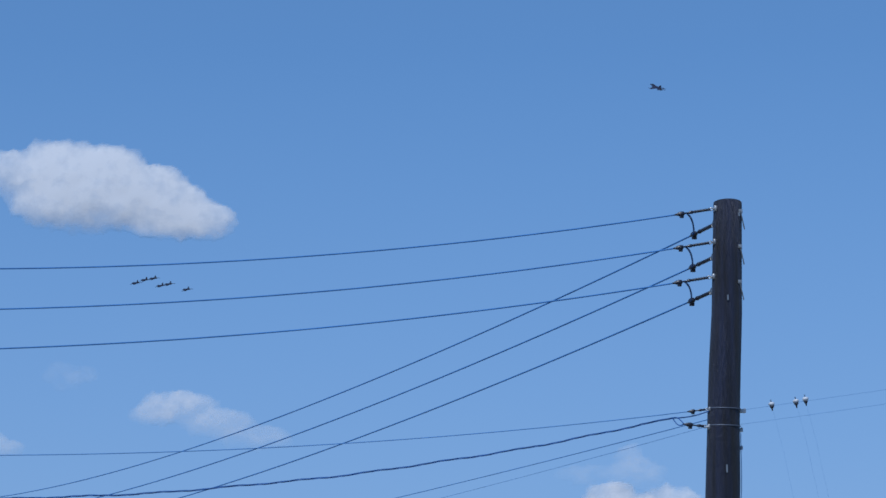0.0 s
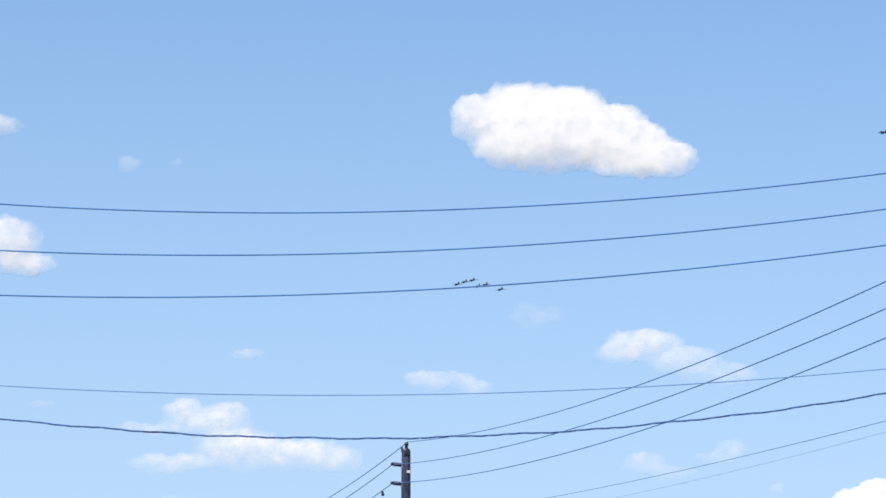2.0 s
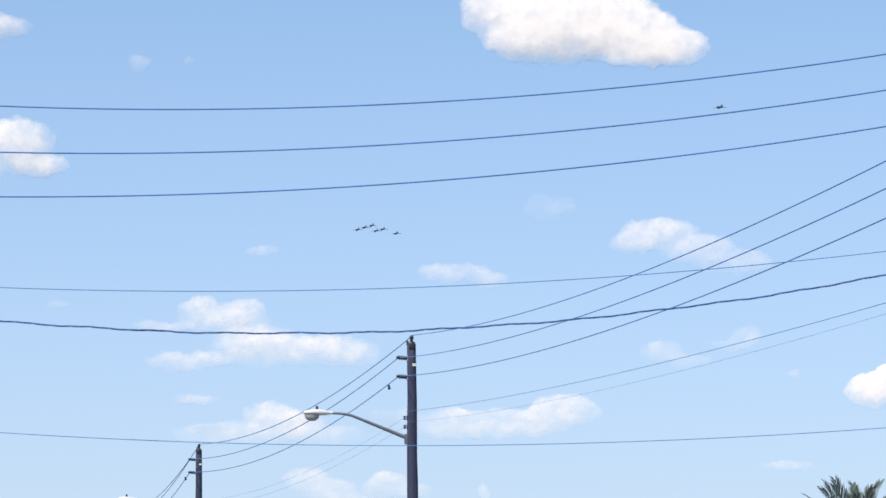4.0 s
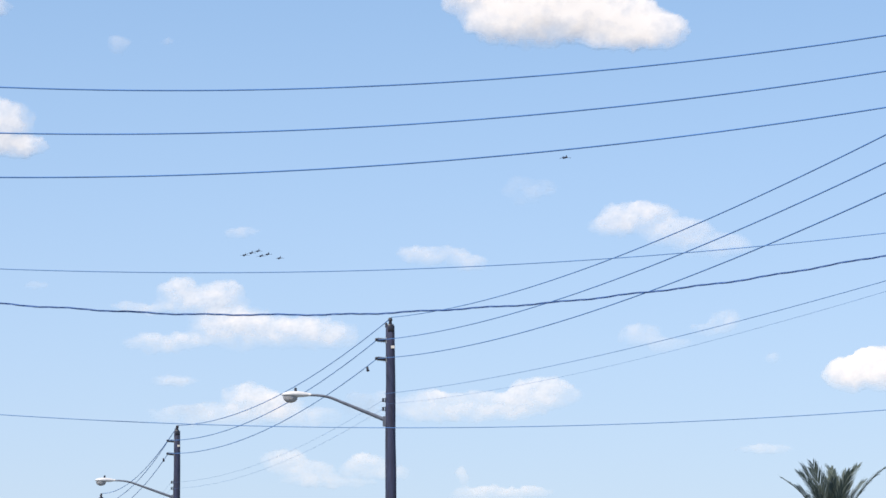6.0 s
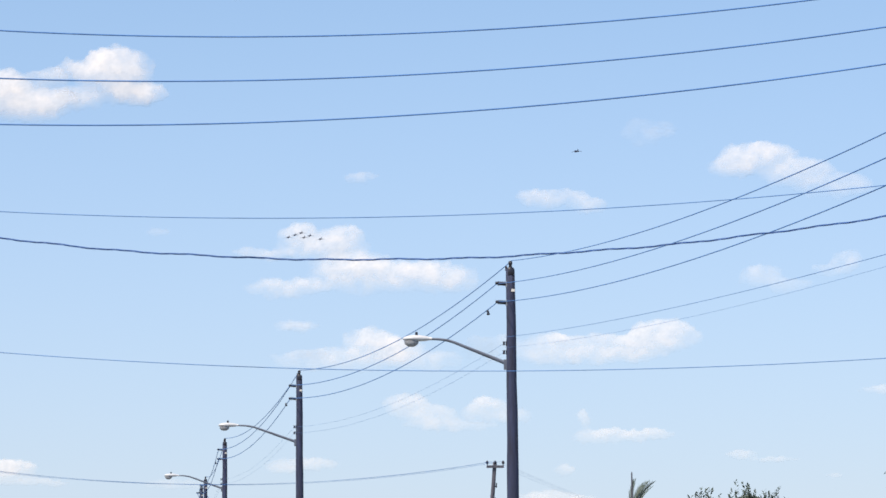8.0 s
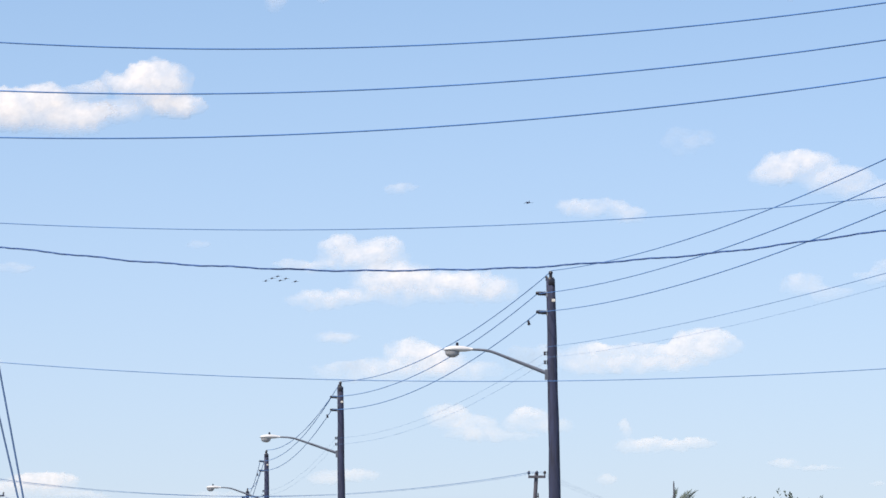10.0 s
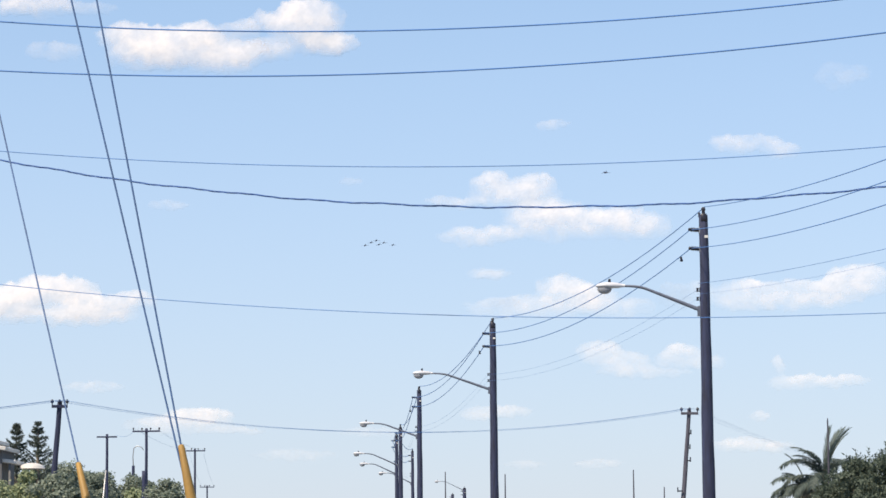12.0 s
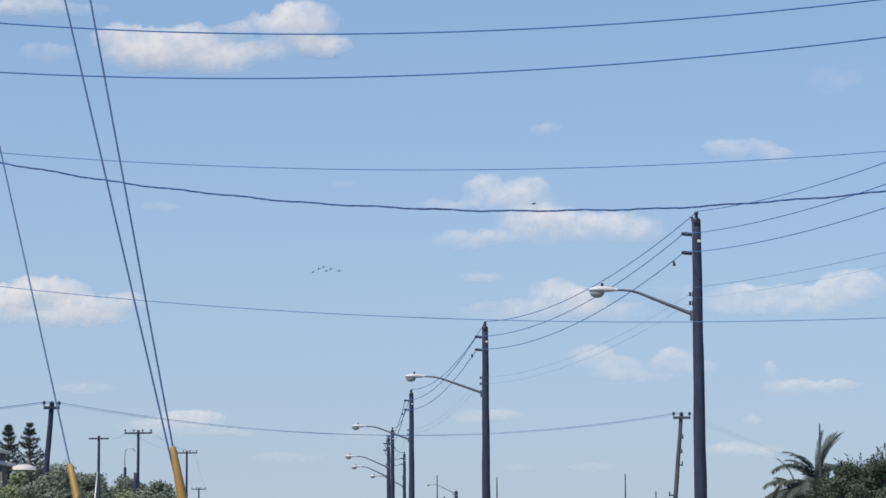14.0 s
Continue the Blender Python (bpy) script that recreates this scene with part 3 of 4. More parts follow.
for x, z, h in ((-0.03, 5.5, 0.10), (0.02, 4.9, 0.08), (-0.05, 7.3, 0.07), (0.06, 8.2, 0.05)):
    c = P1 + Vector((P1_LEAN * z + x, -0.176 - 0.009 * (6.0 - z), z))
    part("tag", Geo().box(c, (0.014, 0.010, h * 0.8)), STEEL, pole1, "small metal tag nailed to the pole")

# neutral wire, twisted service bundle and low line between the corner pole and its neighbour
END_L = POLE_L + Vector((0.15, 0, 0))
a0, a1 = on_p1(6.138), END_L + Vector((0, 0, 6.114))
dead_end(pole1, a0, a0 + heading(a0, a1, 0.508), 0.03, 0.6)
conductor(a0, a1, 0.520, 0.0041, "thin neutral wire sagging below the power wires", 96, (0.12, 0))
conductor(on_p1(4.25), END_L + Vector((0, 0, 4.664)), 0.468, 0.0036, "thin low telephone wire crossing the sky", 96)
b_start, b_end = Vector((9.56, 25.96, 6.047)), END_L + Vector((0, 0, 6.089))
bundle = tagged(thing("service_bundle"), "thick black twisted cable bundle sagging between poles, blued for sky glare", "cable", "overhead wires")
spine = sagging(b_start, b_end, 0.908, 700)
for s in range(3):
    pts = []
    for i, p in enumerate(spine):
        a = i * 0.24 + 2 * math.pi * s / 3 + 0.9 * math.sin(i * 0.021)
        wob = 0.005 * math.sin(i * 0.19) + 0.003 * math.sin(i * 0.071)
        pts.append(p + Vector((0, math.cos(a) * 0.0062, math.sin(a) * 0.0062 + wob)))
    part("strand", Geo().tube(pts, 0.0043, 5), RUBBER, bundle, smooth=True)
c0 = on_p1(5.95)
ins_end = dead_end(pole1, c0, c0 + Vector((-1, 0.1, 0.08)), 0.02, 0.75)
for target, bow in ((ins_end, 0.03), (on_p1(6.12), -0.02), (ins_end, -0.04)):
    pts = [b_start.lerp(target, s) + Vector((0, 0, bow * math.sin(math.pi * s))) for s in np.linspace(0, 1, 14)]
    part("cable_tail", Geo().tube(pts, 0.0065, 6), RUBBER, pole1, "black cable tail fanning out of the bundle, blued for sky glare", True)
conductor(on_p1(6.032), (6.75, 69.62, 8.49), 0.264, 0.0045, "thin telephone wire running along the line of poles", 96)
conductor(on_p1(5.963), (6.74, 69.62, 8.219), 0.329, 0.0022, "very thin telephone wire running along the line of poles", 96)

# two thin service wires past the corner pole, with drop-wire clamps
for za in (6.14, 5.99):
    s0 = on_p1(za, 1)
    conductor(s0, s0 + Vector((1.37, -0.62, 0.205)) * 5, 0.04, 0.0013, "very thin service wire beside the corner pole", 32)
for x, y, z in ((10.54, 25.66, 6.19), (10.77, 25.56, 6.215), (10.86, 25.52, 6.235)):
    clampset = tagged(thing("drop_clamp"), "small pale clamp with a dark pin on a service wire", "insulator", "drop clamps")
    p = Vector((x, y, z))
    g = lathe(Geo(), p + Vector((0, 0, 0.022)), (0.12, 0, -1), [(0, 0.010), (0.006, 0.026), (0.022, 0.033), (0.036, 0.026), (0.044, 0.012)], 10)
    part("bell", g, LAMP_PAINT, clampset, smooth=True)
    g = lathe(Geo(), p + Vector((0.006, 0, -0.02)), (0.12, 0, -1), [(0, 0.026), (0.012, 0.020), (0.026, 0.009), (0.05, 0.006)], 10)
    part("pin", g, GLAZE, clampset, "dark pin", True)
    part("hook", Geo().tube([p + Vector((-0.006, 0, 0.045)), p + Vector((0.0, 0, 0.015))], 0.005, 6), GLAZE, clampset, "dark hook")
    q = p + Vector((0.02, 0, -0.08))
    part("drop_wire", Geo().tube([q, q + Vector((0.07, -0.04, -0.35)), q + Vector((0.2, -0.09, -1.1)), q + Vector((0.5, -0.2, -3.8))], 0.0006, 5), CABLE, clampset, "hair-thin wire hanging down")


# ---- street poles ----
def street_pole(base, height, r0=0.19, r1=0.115 , label="dark wooden utility pole with side insulators, blued for sky glare"):
    pole = tagged(thing("utility_pole"), label, "utility pole", "utility poles")
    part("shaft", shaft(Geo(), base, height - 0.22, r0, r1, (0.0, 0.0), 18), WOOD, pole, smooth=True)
    top = Vector(base) + Vector((0, 0, height - 0.22))
    g = Geo().box(top + Vector((0, 0, -0.06)), (r1 * 1.3, r1 * 2.1, 0.2))
    lathe(g, top, (0, 0, 1), [(0, 0.045), (0.05, 0.05), (0.12, 0.04), (0.15, 0.06), (0.19, 0.055), (0.22, 0.03)], 10)
    part("top_pin", g, GLAZE, pole, "dark insulator on the pole top", True)
    for z in (height - 0.60, height - 1.09):
        p = Vector(base) + Vector((-r1 * 0.9, 0, z))
        g = ribbed(Geo(), p, p + Vector((-0.24, -0.03, 0.015)), 0.064, 5, 0.7)
        lathe(g, p + Vector((-0.24, -0.03, 0.015)), (-1, -0.1, 0.1), [(0, 0.03), (0.02, 0.045), (0.05, 0.04), (0.06, 0.02)], 10)
        part("post_insulator", g, GLAZE, pole, "dark horizontal post insulator", True)
        part("mount", Geo().box(p + Vector((-0.01, 0, 0)), (0.03, 0.12, 0.16)), STEEL, pole, "steel mounting plate")
    part("number_plate", Geo().box(Vector(base) + Vector((0.05, -r1 * 1.06, height - 0.78)), (0.09, 0.012, 0.07)), PORCELAIN, pole, "small pale tag")
    for z in (height - 2.15, height - 2.38):
        p = Vector(base) + Vector((-r1 * 1.05, 0, z))
        g = Geo().box(p, (0.05, 0.04, 0.12))
        lathe(g, p + Vector((-0.07, 0, -0.05)), (0, 0, 1), [(0, 0.02), (0.01, 0.04), (0.04, 0.026), (0.06, 0.026), (0.09, 0.04), (0.10, 0.02)], 10)
        part("spool", g, GLAZE, pole, "small dark spool insulator", True)
    return pole


def street_lamp(base, out, z_arm, z_head, reach, pole_r=0.15):
    """A curved arm with a cobra head: out is the horizontal way that the arm points."""
    out = Vector((out[0], out[1], 0)).normalized()
    side = Vector((-out.y, out.x, 0))
    lamp = tagged(thing("street_lamp"), "pale grey cobra-head street lamp on a curved metal arm", "street lamp", "street lamps")
    base = Vector(base)
    rise = z_head - z_arm
    pts = []
    for i in range(22):
        s = i / 21
        d = pole_r * 0.7 + (reach - 0.55) * s
        h = z_arm + rise * (0.88 * s / 0.70 if s < 0.70 else 1 - 0.12 * max(0.0, 1 - (s - 0.70) / 0.30) ** 2.6)
        pts.append(base + out * d + Vector((0, 0, h)))
    part("arm", Geo().tube(pts, [0.052 - 0.022 * i / 21 for i in range(22)], 10), ARM, lamp, "dull metal arm curving up to the lamp", True)
    root = base + out * pole_r + Vector((0, 0, z_arm))
    part("bracket", Geo().box(root + Vector((0, 0, -0.02)), (0.10, 0.12, 0.26)), ARM, lamp, "bolted arm bracket")
    # head: a shell swept from sections along the arm
    tip = pts[-1]
    secs = ((-0.06, 0.04, 0.035, 0.035), (0.02, 0.055, 0.05, 0.045), (0.12, 0.085, 0.075, 0.06), (0.26, 0.125, 0.095, 0.065), (0.42, 0.15, 0.10, 0.06), (0.56, 0.135, 0.085, 0.05), (0.66, 0.08, 0.05, 0.035), (0.70, 0.02, 0.012, 0.02))
    n = 16
    vs, fs = [], []
    for d, w, hu, hd in secs:
        for k in range(n):
            a = 2 * math.pi * k / n
            vs.append(tip + out * d + side * (w * math.cos(a)) + Vector((0, 0, 0.01 + (hu if math.sin(a) > 0 else hd) * math.sin(a))))
    for i in range(len(secs) - 1):
        for k in range(n):
            fs.append((i * n + k, i * n + (k + 1) % n, (i + 1) * n + (k + 1) % n, (i + 1) * n + k))
    fs += [tuple(range(n)), tuple((len(secs) - 1) * n + k for k in range(n))]
    head = part("head", Geo().add(vs, fs), LAMP_PAINT, lamp, "pale painted lamp housing", True)
    g = Geo()
    vs, fs = [], []
    m = 6
    for i in range(m + 1):
        b = i / m * math.pi / 2
        for k in range(n):
            a = 2 * math.pi * k / n
            vs.append(tip + out * (0.47 + 0.19 * math.cos(a) * math.cos(b)) + side * (0.12 * math.sin(a) * math.cos(b)) + Vector((0, 0, -0.035 - 0.165 * math.sin(b) ** 0.8)))
    for i in range(m):
        for k in range(n):
            fs.append((i * n + k, i * n + (k + 1) % n, (i + 1) * n + (k + 1) % n, (i + 1) * n + k))
    part("lens", g.add(vs, fs), LENS, head, "grey prismatic glass bowl", True)
    g = Geo()
    lathe(g, tip + out * 0.34 + Vector((0, 0, 0.09)), (0, 0, 1), [(0, 0.045), (0.02, 0.045), (0.03, 0.036), (0.09, 0.036), (0.10, 0.02)], 10)
    part("photocell", g, GLAZE, head, "small dark photocell")
    return lamp


for base, h in ((P2, 10.48), (P3, 10.54), (P4, 10.44), (P5, 10.41), (P6, 10.77), (P7, 10.74)):
    street_pole(base, h)
for base, h in ((Vector((3.39, 355, 0)), 10.4), (Vector((2.07, 400, 0)), 10.6)):
    street_pole(base, h, 0.3, 0.22, label="thick far wooden utility pole with a lamp arm")
street_lamp(P2, (-1, 0.07), 7.80, 8.46, 2.56)
street_lamp(P3, (-1, 0.0), 7.81, 8.45, 2.81)
street_lamp(P4, (-1, 0.0), 7.80, 8.50, 2.91)
street_lamp(P5, (-1, 0.0), 7.60, 8.45, 2.96)
street_lamp(P6, (-1, 0.0), 7.70, 8.45, 2.56)
street_lamp(P7, (-1, 0.0), 7.75, 8.65, 2.71)
street_lamp(Vector((3.39, 355, 0)), (-1, 0), 9.9, 11.1, 3.6)
street_lamp(Vector((2.07, 400, 0)), (-1, 0), 7.8, 8.6, 3.0)

line = (P2, P3, P4, P5, P6, P7)
tops = (10.48, 10.54, 10.44, 10.41, 10.77, 10.74)
for i in range(5):
    a, b = line[i], line[i + 1]
    sag = 0.66 * min(1.0, ((b - a).length / 33.6) ** 2)
    for dx, dz in ((0.03, 0.0), (-0.33, -0.57), (-0.33, -1.06)):
        conductor(a + Vector((dx, 0, tops[i] + dz)), b + Vector((dx, 0, tops[i + 1] + dz)), sag, 0.012 + 0.002 * i, "grey power wire running along the line of poles, blued for sky glare", 24)
    for dz in (-2.15, -2.38):
        conductor(a + Vector((-0.2, 0, tops[i] + dz)), b + Vector((-0.2, 0, tops[i + 1] + dz)), sag * 0.75, 0.003, "thin telephone wire running along the line of poles", 24)
# small clamps hanging on the wires just past the lamp poles
for p, h in ((P2, 10.48), (P3, 10.54), (P4, 10.44)):
    for dx, dy, dz in ((-0.06, 0.6, -0.05), (-0.50, 1.2, -1.15)):
        q = p + Vector((dx, dy, h + dz))
        g = lathe(Geo(), q, (0.2, 0, -1), [(0, 0.012), (0.03, 0.035), (0.08, 0.03), (0.12, 0.05), (0.14, 0.01)], 8)
        single("line_clamp", g, GLAZE, "small dark clamp hanging from a power wire", "clamp", "line clamps", True)


# ---- guy wires with yellow guards ----
def guy(top, foot, guard_len):
    top, foot = Vector(top), Vector(foot)
    ob = tagged(thing("guy_wire"), "steel guy wire with a yellow plastic guard at its foot", "guy wire", "guy wires")
    d = (top - foot).normalized()
    part("strand", Geo().tube([foot - d * 0.3, foot.lerp(top, 0.5), top], 0.0082, 6), STRAND, ob, "taut grey steel strand, blued for sky glare")
    g = Geo()
    lathe(g, foot, d, [(0, 0.046), (guard_len - 0.5, 0.045), (guard_len - 0.36, 0.040), (guard_len - 0.012, 0.026), (guard_len - 0.004, 0.022), (guard_len, 0.012)], 10)
    part("guard", g, YELLOW, ob, "faded yellow plastic guard", True)
    return ob


NEAR_POLE = Vector((-4.425, 23.55, 0))
near_pole = tagged(thing("utility_pole"), "tall dark wooden utility pole where guy wires end", "utility pole", "utility poles")
part("shaft", shaft(Geo(), NEAR_POLE, 14.6, 0.2, 0.14), WOOD, near_pole, smooth=True)
guy(POLE_L + Vector((0, 0, 10.02)), (-2.594, 23.859, 0), 2.94)
guy(NEAR_POLE + Vector((0, 0, 11.635)), (-1.519, 21.947, 0), 2.18)
guy(NEAR_POLE + Vector((0, 0, 14.05)), (-1.597, 21.942, 0), 2.58)



# ---- far power line across the street ----
def crossarm_pole(base, height, arm, turn=0.0, lean=(0, 0), r=0.15, wood=None, pins=4, label="weathered wooden power pole with a crossarm"):
    wood = wood or GREY_WOOD
    pole = tagged(thing("crossarm_pole"), label, "utility pole", "far utility poles")
    base = Vector(base)
    part("shaft", shaft(Geo(), base, height, r * 1.35, r * 0.9, lean, 14), wood, pole, smooth=True)
    ex = Vector((math.cos(turn), math.sin(turn), 0))
    c = base + Vector((lean[0] * height, lean[1] * height - r, height - 0.25))
    part("crossarm", Geo().box(c, (arm, 0.12, 0.14), pose(0, 0, 0, 0, 0, math.degrees(turn))), wood, pole)
    for i in range(pins):
        p = c + ex * (arm * 0.47 * (2 * i / max(pins - 1, 1) - 1)) + Vector((0, 0, 0.07))
        g = lathe(Geo(), p, (0, 0, 1), [(0, 0.025), (0.08, 0.025), (0.10, 0.07), (0.17, 0.085), (0.22, 0.06), (0.26, 0.03)], 8)
        part("pin_insulator", g, GLAZE, pole, "small dark pin insulator", True)
    return pole


far_l = crossarm_pole((-18.6, 128.8, 0), 9.0, 0.75, 0.25, (0.075, 0), 0.13, WOOD, 3, "leaning dark wooden power pole with a short crossarm")
far_r = crossarm_pole((13.05, 149.4, 0), 9.45, 0.95, 0.1, (0.085, 0), 0.115, GREY_WOOD, 3, "leaning grey wooden power pole with a short crossarm")
for z, w in ((6.6, 0.14), (4.95, 0.26), (7.3, 0.07), (8.1, 0.07)):
    x = 13.05 + 0.085 * z
    s = -1 if z < 5.5 else 1
    part("bracket", Geo().box((x + s * (0.09 + w / 2), 149.2, z), (w, 0.08, 0.07)).tube([(x + s * (0.09 + w), 149.2, z - 0.06), (x + s * (0.09 + w), 149.2, z + 0.2)], 0.035, 8), GLAZE, far_r, "dark side bracket with insulator")
for dx, dz in ((-0.30, 0.05), (0.0, 0.07), (0.30, 0.05)):
    a, b = Vector((-17.93 + dx, 128.6, 8.98 + dz)), Vector((13.85 + dx * 0.9, 149.25, 9.42 + dz))
    conductor(a, b, 1.42 + 0.03 * dx, 0.0062, "far grey power wire dipping between poles, blued for sky glare", 36)
    conductor(a, (-40 + dx, 112, 6.5 + dz), 0.4, 0.0075, "far grey power wire running out of view, blued for sky glare", 16)
    conductor(b, (56 + dx, 330, 11.0 + dz), 0.9, 0.004, "far grey power wire running away behind trees, blued for sky glare", 24)

for x, y, h, arm, turn, n, lab in (
    (-30.2, 248, 12.8, 1.85, 0.0, 0, "dark wooden power pole with a bare crossarm"),
    (-25.6, 238.6, 12.85, 2.45, -0.1, 4, "dark wooden power pole with four insulators on a crossarm"),
    (-28.5, 318.7, 14.2, 2.45, 0.05, 4, "dark wooden power pole with four insulators on a crossarm"),
    (-36.4, 428.5, 12.75, 2.3, 0.0, 4, "far wooden power pole with a crossarm"),
):
    crossarm_pole((x, y, 0), h, arm, turn, (0, 0), 0.13, WOOD, n, lab)
for a, b in (((-29.4, 248, 12.75), (-26.6, 238.6, 12.7)), ((-24.6, 238.6, 12.75), (-27.5, 318.7, 14.1)), ((-26.4, 238.6, 12.75), (-29.5, 318.7, 14.1)), ((-27.6, 318.7, 14.1), (-35.4, 428.5, 12.7)), ((-29.3, 318.7, 14.1), (-37.3, 428.5, 12.7))):
    conductor(a, b, 0.35, 0.010, "far thin power wire between crossarm poles", 20)
single("post", Geo().tube([(-31.05, 246.5, -0.3), (-30.1, 246.5, 9.5)], [0.09, 0.06], 10), STEEL, "pale slim leaning post beside a power pole", "post", smooth=True)
single("post", shaft(Geo(), (-25.66, 237.5, 0), 9.1, 0.24, 0.2), WOOD, "short thick dark post in front of a power pole", "post", smooth=True)

post = tagged(thing("lamp_post"), "slim dark post with a small curled lamp arm", "lamp post")
part("post", Geo().tube([(-33.4, 298, -0.3), (-33.4, 298, 11.6)], [0.2, 0.16], 10), WOOD, post)
part("arm", Geo().tube([(-33.4, 298, 11.5), (-33.45, 298, 12.6), (-33.35, 298, 13.5), (-33.0, 298, 13.75), (-32.5, 298, 13.6), (-32.3, 298, 13.3)], 0.05, 8), STEEL, post, "curled steel arm", True)

for x, y, h in ((0.85, 330, 11.6), (7.36, 300, 10.4), (21.46, 299.2, 10.7), (24.8, 299, 8.8)):
    single("flagpole", lathe(Geo(), (x, y, -0.2), (0, 0, 1), [(0, 0.11), (h * 0.7, 0.085), (h + 0.1, 0.06), (h + 0.2, 0.03)], 8), GREY_WOOD, "thin bare grey mast standing behind the road", "mast", "masts")
single("mast", lathe(Geo(), (16.77, 116.8, -0.2), (0, 0, 1), [(0, 0.07), (5, 0.05), (7.4, 0.03), (7.5, 0.012)], 8), GREY_WOOD, "thin grey mast beside the palms", "mast", "masts")


# ---- plants ----
def frond(length, rise, bend, seed, leaflets=54, leaf=0.5, hang=0.8, young=False):
    """One feather palm leaf that leaves the heart at an angle and bends over: midrib and leaflets on both sides."""
    rnd = random.Random(seed)
    g = Geo()
    p, pts = Vector((0, 0, 0)), []
    for i in range(17):
        s = i / 16
        pts.append(p.copy())
        a = radians(rise - bend * s ** 1.3)
        p = p + Vector((math.cos(a), 0.06 * math.sin(3 * s + seed), math.sin(a))) * length / 16
    g.tube(pts, [0.04 * (1 - 0.85 * i / 16) for i in range(17)], 5)
    for k in range(leaflets):
        s = 0.10 + 0.9 * k / leaflets
        f = s * 16
        i = min(int(f), 15)
        p = pts[i].lerp(pts[i + 1], f - i)
        d = (pts[i + 1] - pts[i]).normalized()
        for sd in (-1, 1):
            if rnd.random() < 0.06:
                continue
            ll = leaf * (math.sin(math.pi * min(1, 0.15 + s * 0.8)) ** 0.6) * rnd.uniform(0.75, 1.1)
            out = (Vector((0, sd, 0)) * (0.42 if young else 0.75) + d * (1.0 if young else 0.6) + Vector((0, 0, 0.15 - hang * rnd.uniform(0.1, 0.5)))).normalized()
            w = d * 0.019
            m1 = p + out * ll * 0.5
            m2 = p + out * ll * 0.9 - Vector((0, 0, hang * ll * rnd.uniform(0.15, 0.55)))
            g.add([p - w, p + w, m1 + w * 1.3, m1 - w * 1.3, m2], [(0, 1, 2, 3), (3, 2, 4)])
    return g


def palm(base, height, crown, seed, label, n=22, hang=0.8, leaf=0.6, upright=()):
    """upright: (kind, direction, scale) of the standing fronds; n old fronds hang round them."""
    rnd = random.Random(seed)
    ob = tagged(thing("palm_tree", Matrix.Translation(base)), label, "palm tree", "palm trees")
    pts = [(0.12 * math.sin(i * 0.7 + seed), 0.1 * math.cos(i * 0.5), -0.2 + (height + 0.2) * i / 16) for i in range(17)]
    part("trunk", Geo().tube(pts, [0.17 - 0.05 * i / 16 + 0.012 * (i % 2) for i in range(17)], 12), BARK, ob, smooth=True)
    top = Vector(pts[-1])
    part("crown_shaft", lathe(Geo(), top - Vector((0, 0, 0.3)), (0, 0, 1), [(0, 0.13), (0.3, 0.2), (0.7, 0.15), (1.1, 0.05)], 10), OLD_FROND, ob, "fibrous crown heart", True)
    kinds = [frond(crown * sc, ri, be, seed * 7 + k, 60, leaf * (1.5 if k < 2 else 1.1), hang * (0.25 if k < 2 else 0.6 if k < 4 else 1.1), k < 2).mesh("frond", OLD_FROND if k == 6 else FROND) for k, (ri, be, sc) in enumerate(((88, 22, 1.0), (80, 45, 1.08), (70, 75, 1.05), (58, 105, 1.0), (40, 120, 1.0), (18, 100, 0.95), (-15, 65, 0.8)))]
    standing = [(k, a, sc, 0.3) for k, a, sc in upright]
    hanging = [(min(6, 3 + int(i / (n - 1) * 3.7)), i * 137.5 + rnd.uniform(-14, 14), rnd.uniform(0.85, 1.05), 0.2 * (1 - i / n)) for i in range(n)]
    for k, a, sc, z in standing + hanging:
        f = new("frond", kinds[k])
        f.parent = ob
        f.matrix_basis = Matrix.Translation(top + Vector((0, 0, z))) @ pose(0, 0, 0, rnd.uniform(-8, 8), rnd.uniform(-5, 5), a) @ Matrix.Scale(sc, 4)
    return ob


def blob_leaves(g, c, r, count, size, rnd, flat=0.8):
    """Many small leaves on and in an uneven clump."""
    for _ in range(count):
        d = Vector((rnd.gauss(0, 1), rnd.gauss(0, 1), rnd.gauss(0, 1))).normalized()
        bump = 1 + 0.6 * noise.noise(d * 2.1 + Vector(c))
        p = Vector(c) + Vector((d.x, d.y, d.z * flat)) * r * bump * rnd.uniform(0.62, 1.05)
        a = (d + Vector((rnd.gauss(0, 0.6), rnd.gauss(0, 0.6), rnd.gauss(0.2, 0.6)))).normalized()
        b = a.orthogonal().normalized()
        b.rotate(Matrix.Rotation(rnd.uniform(0, 6.28), 3, a))
        s = size * rnd.uniform(0.6, 1.25)
        c2 = a.cross(b) * s * 0.38
        tip = p + b * s
        g.add([p, p + b * s * 0.5 + c2, tip, p + b * s * 0.5 - c2 - a * s * 0.06], [(0, 1, 2, 3)])


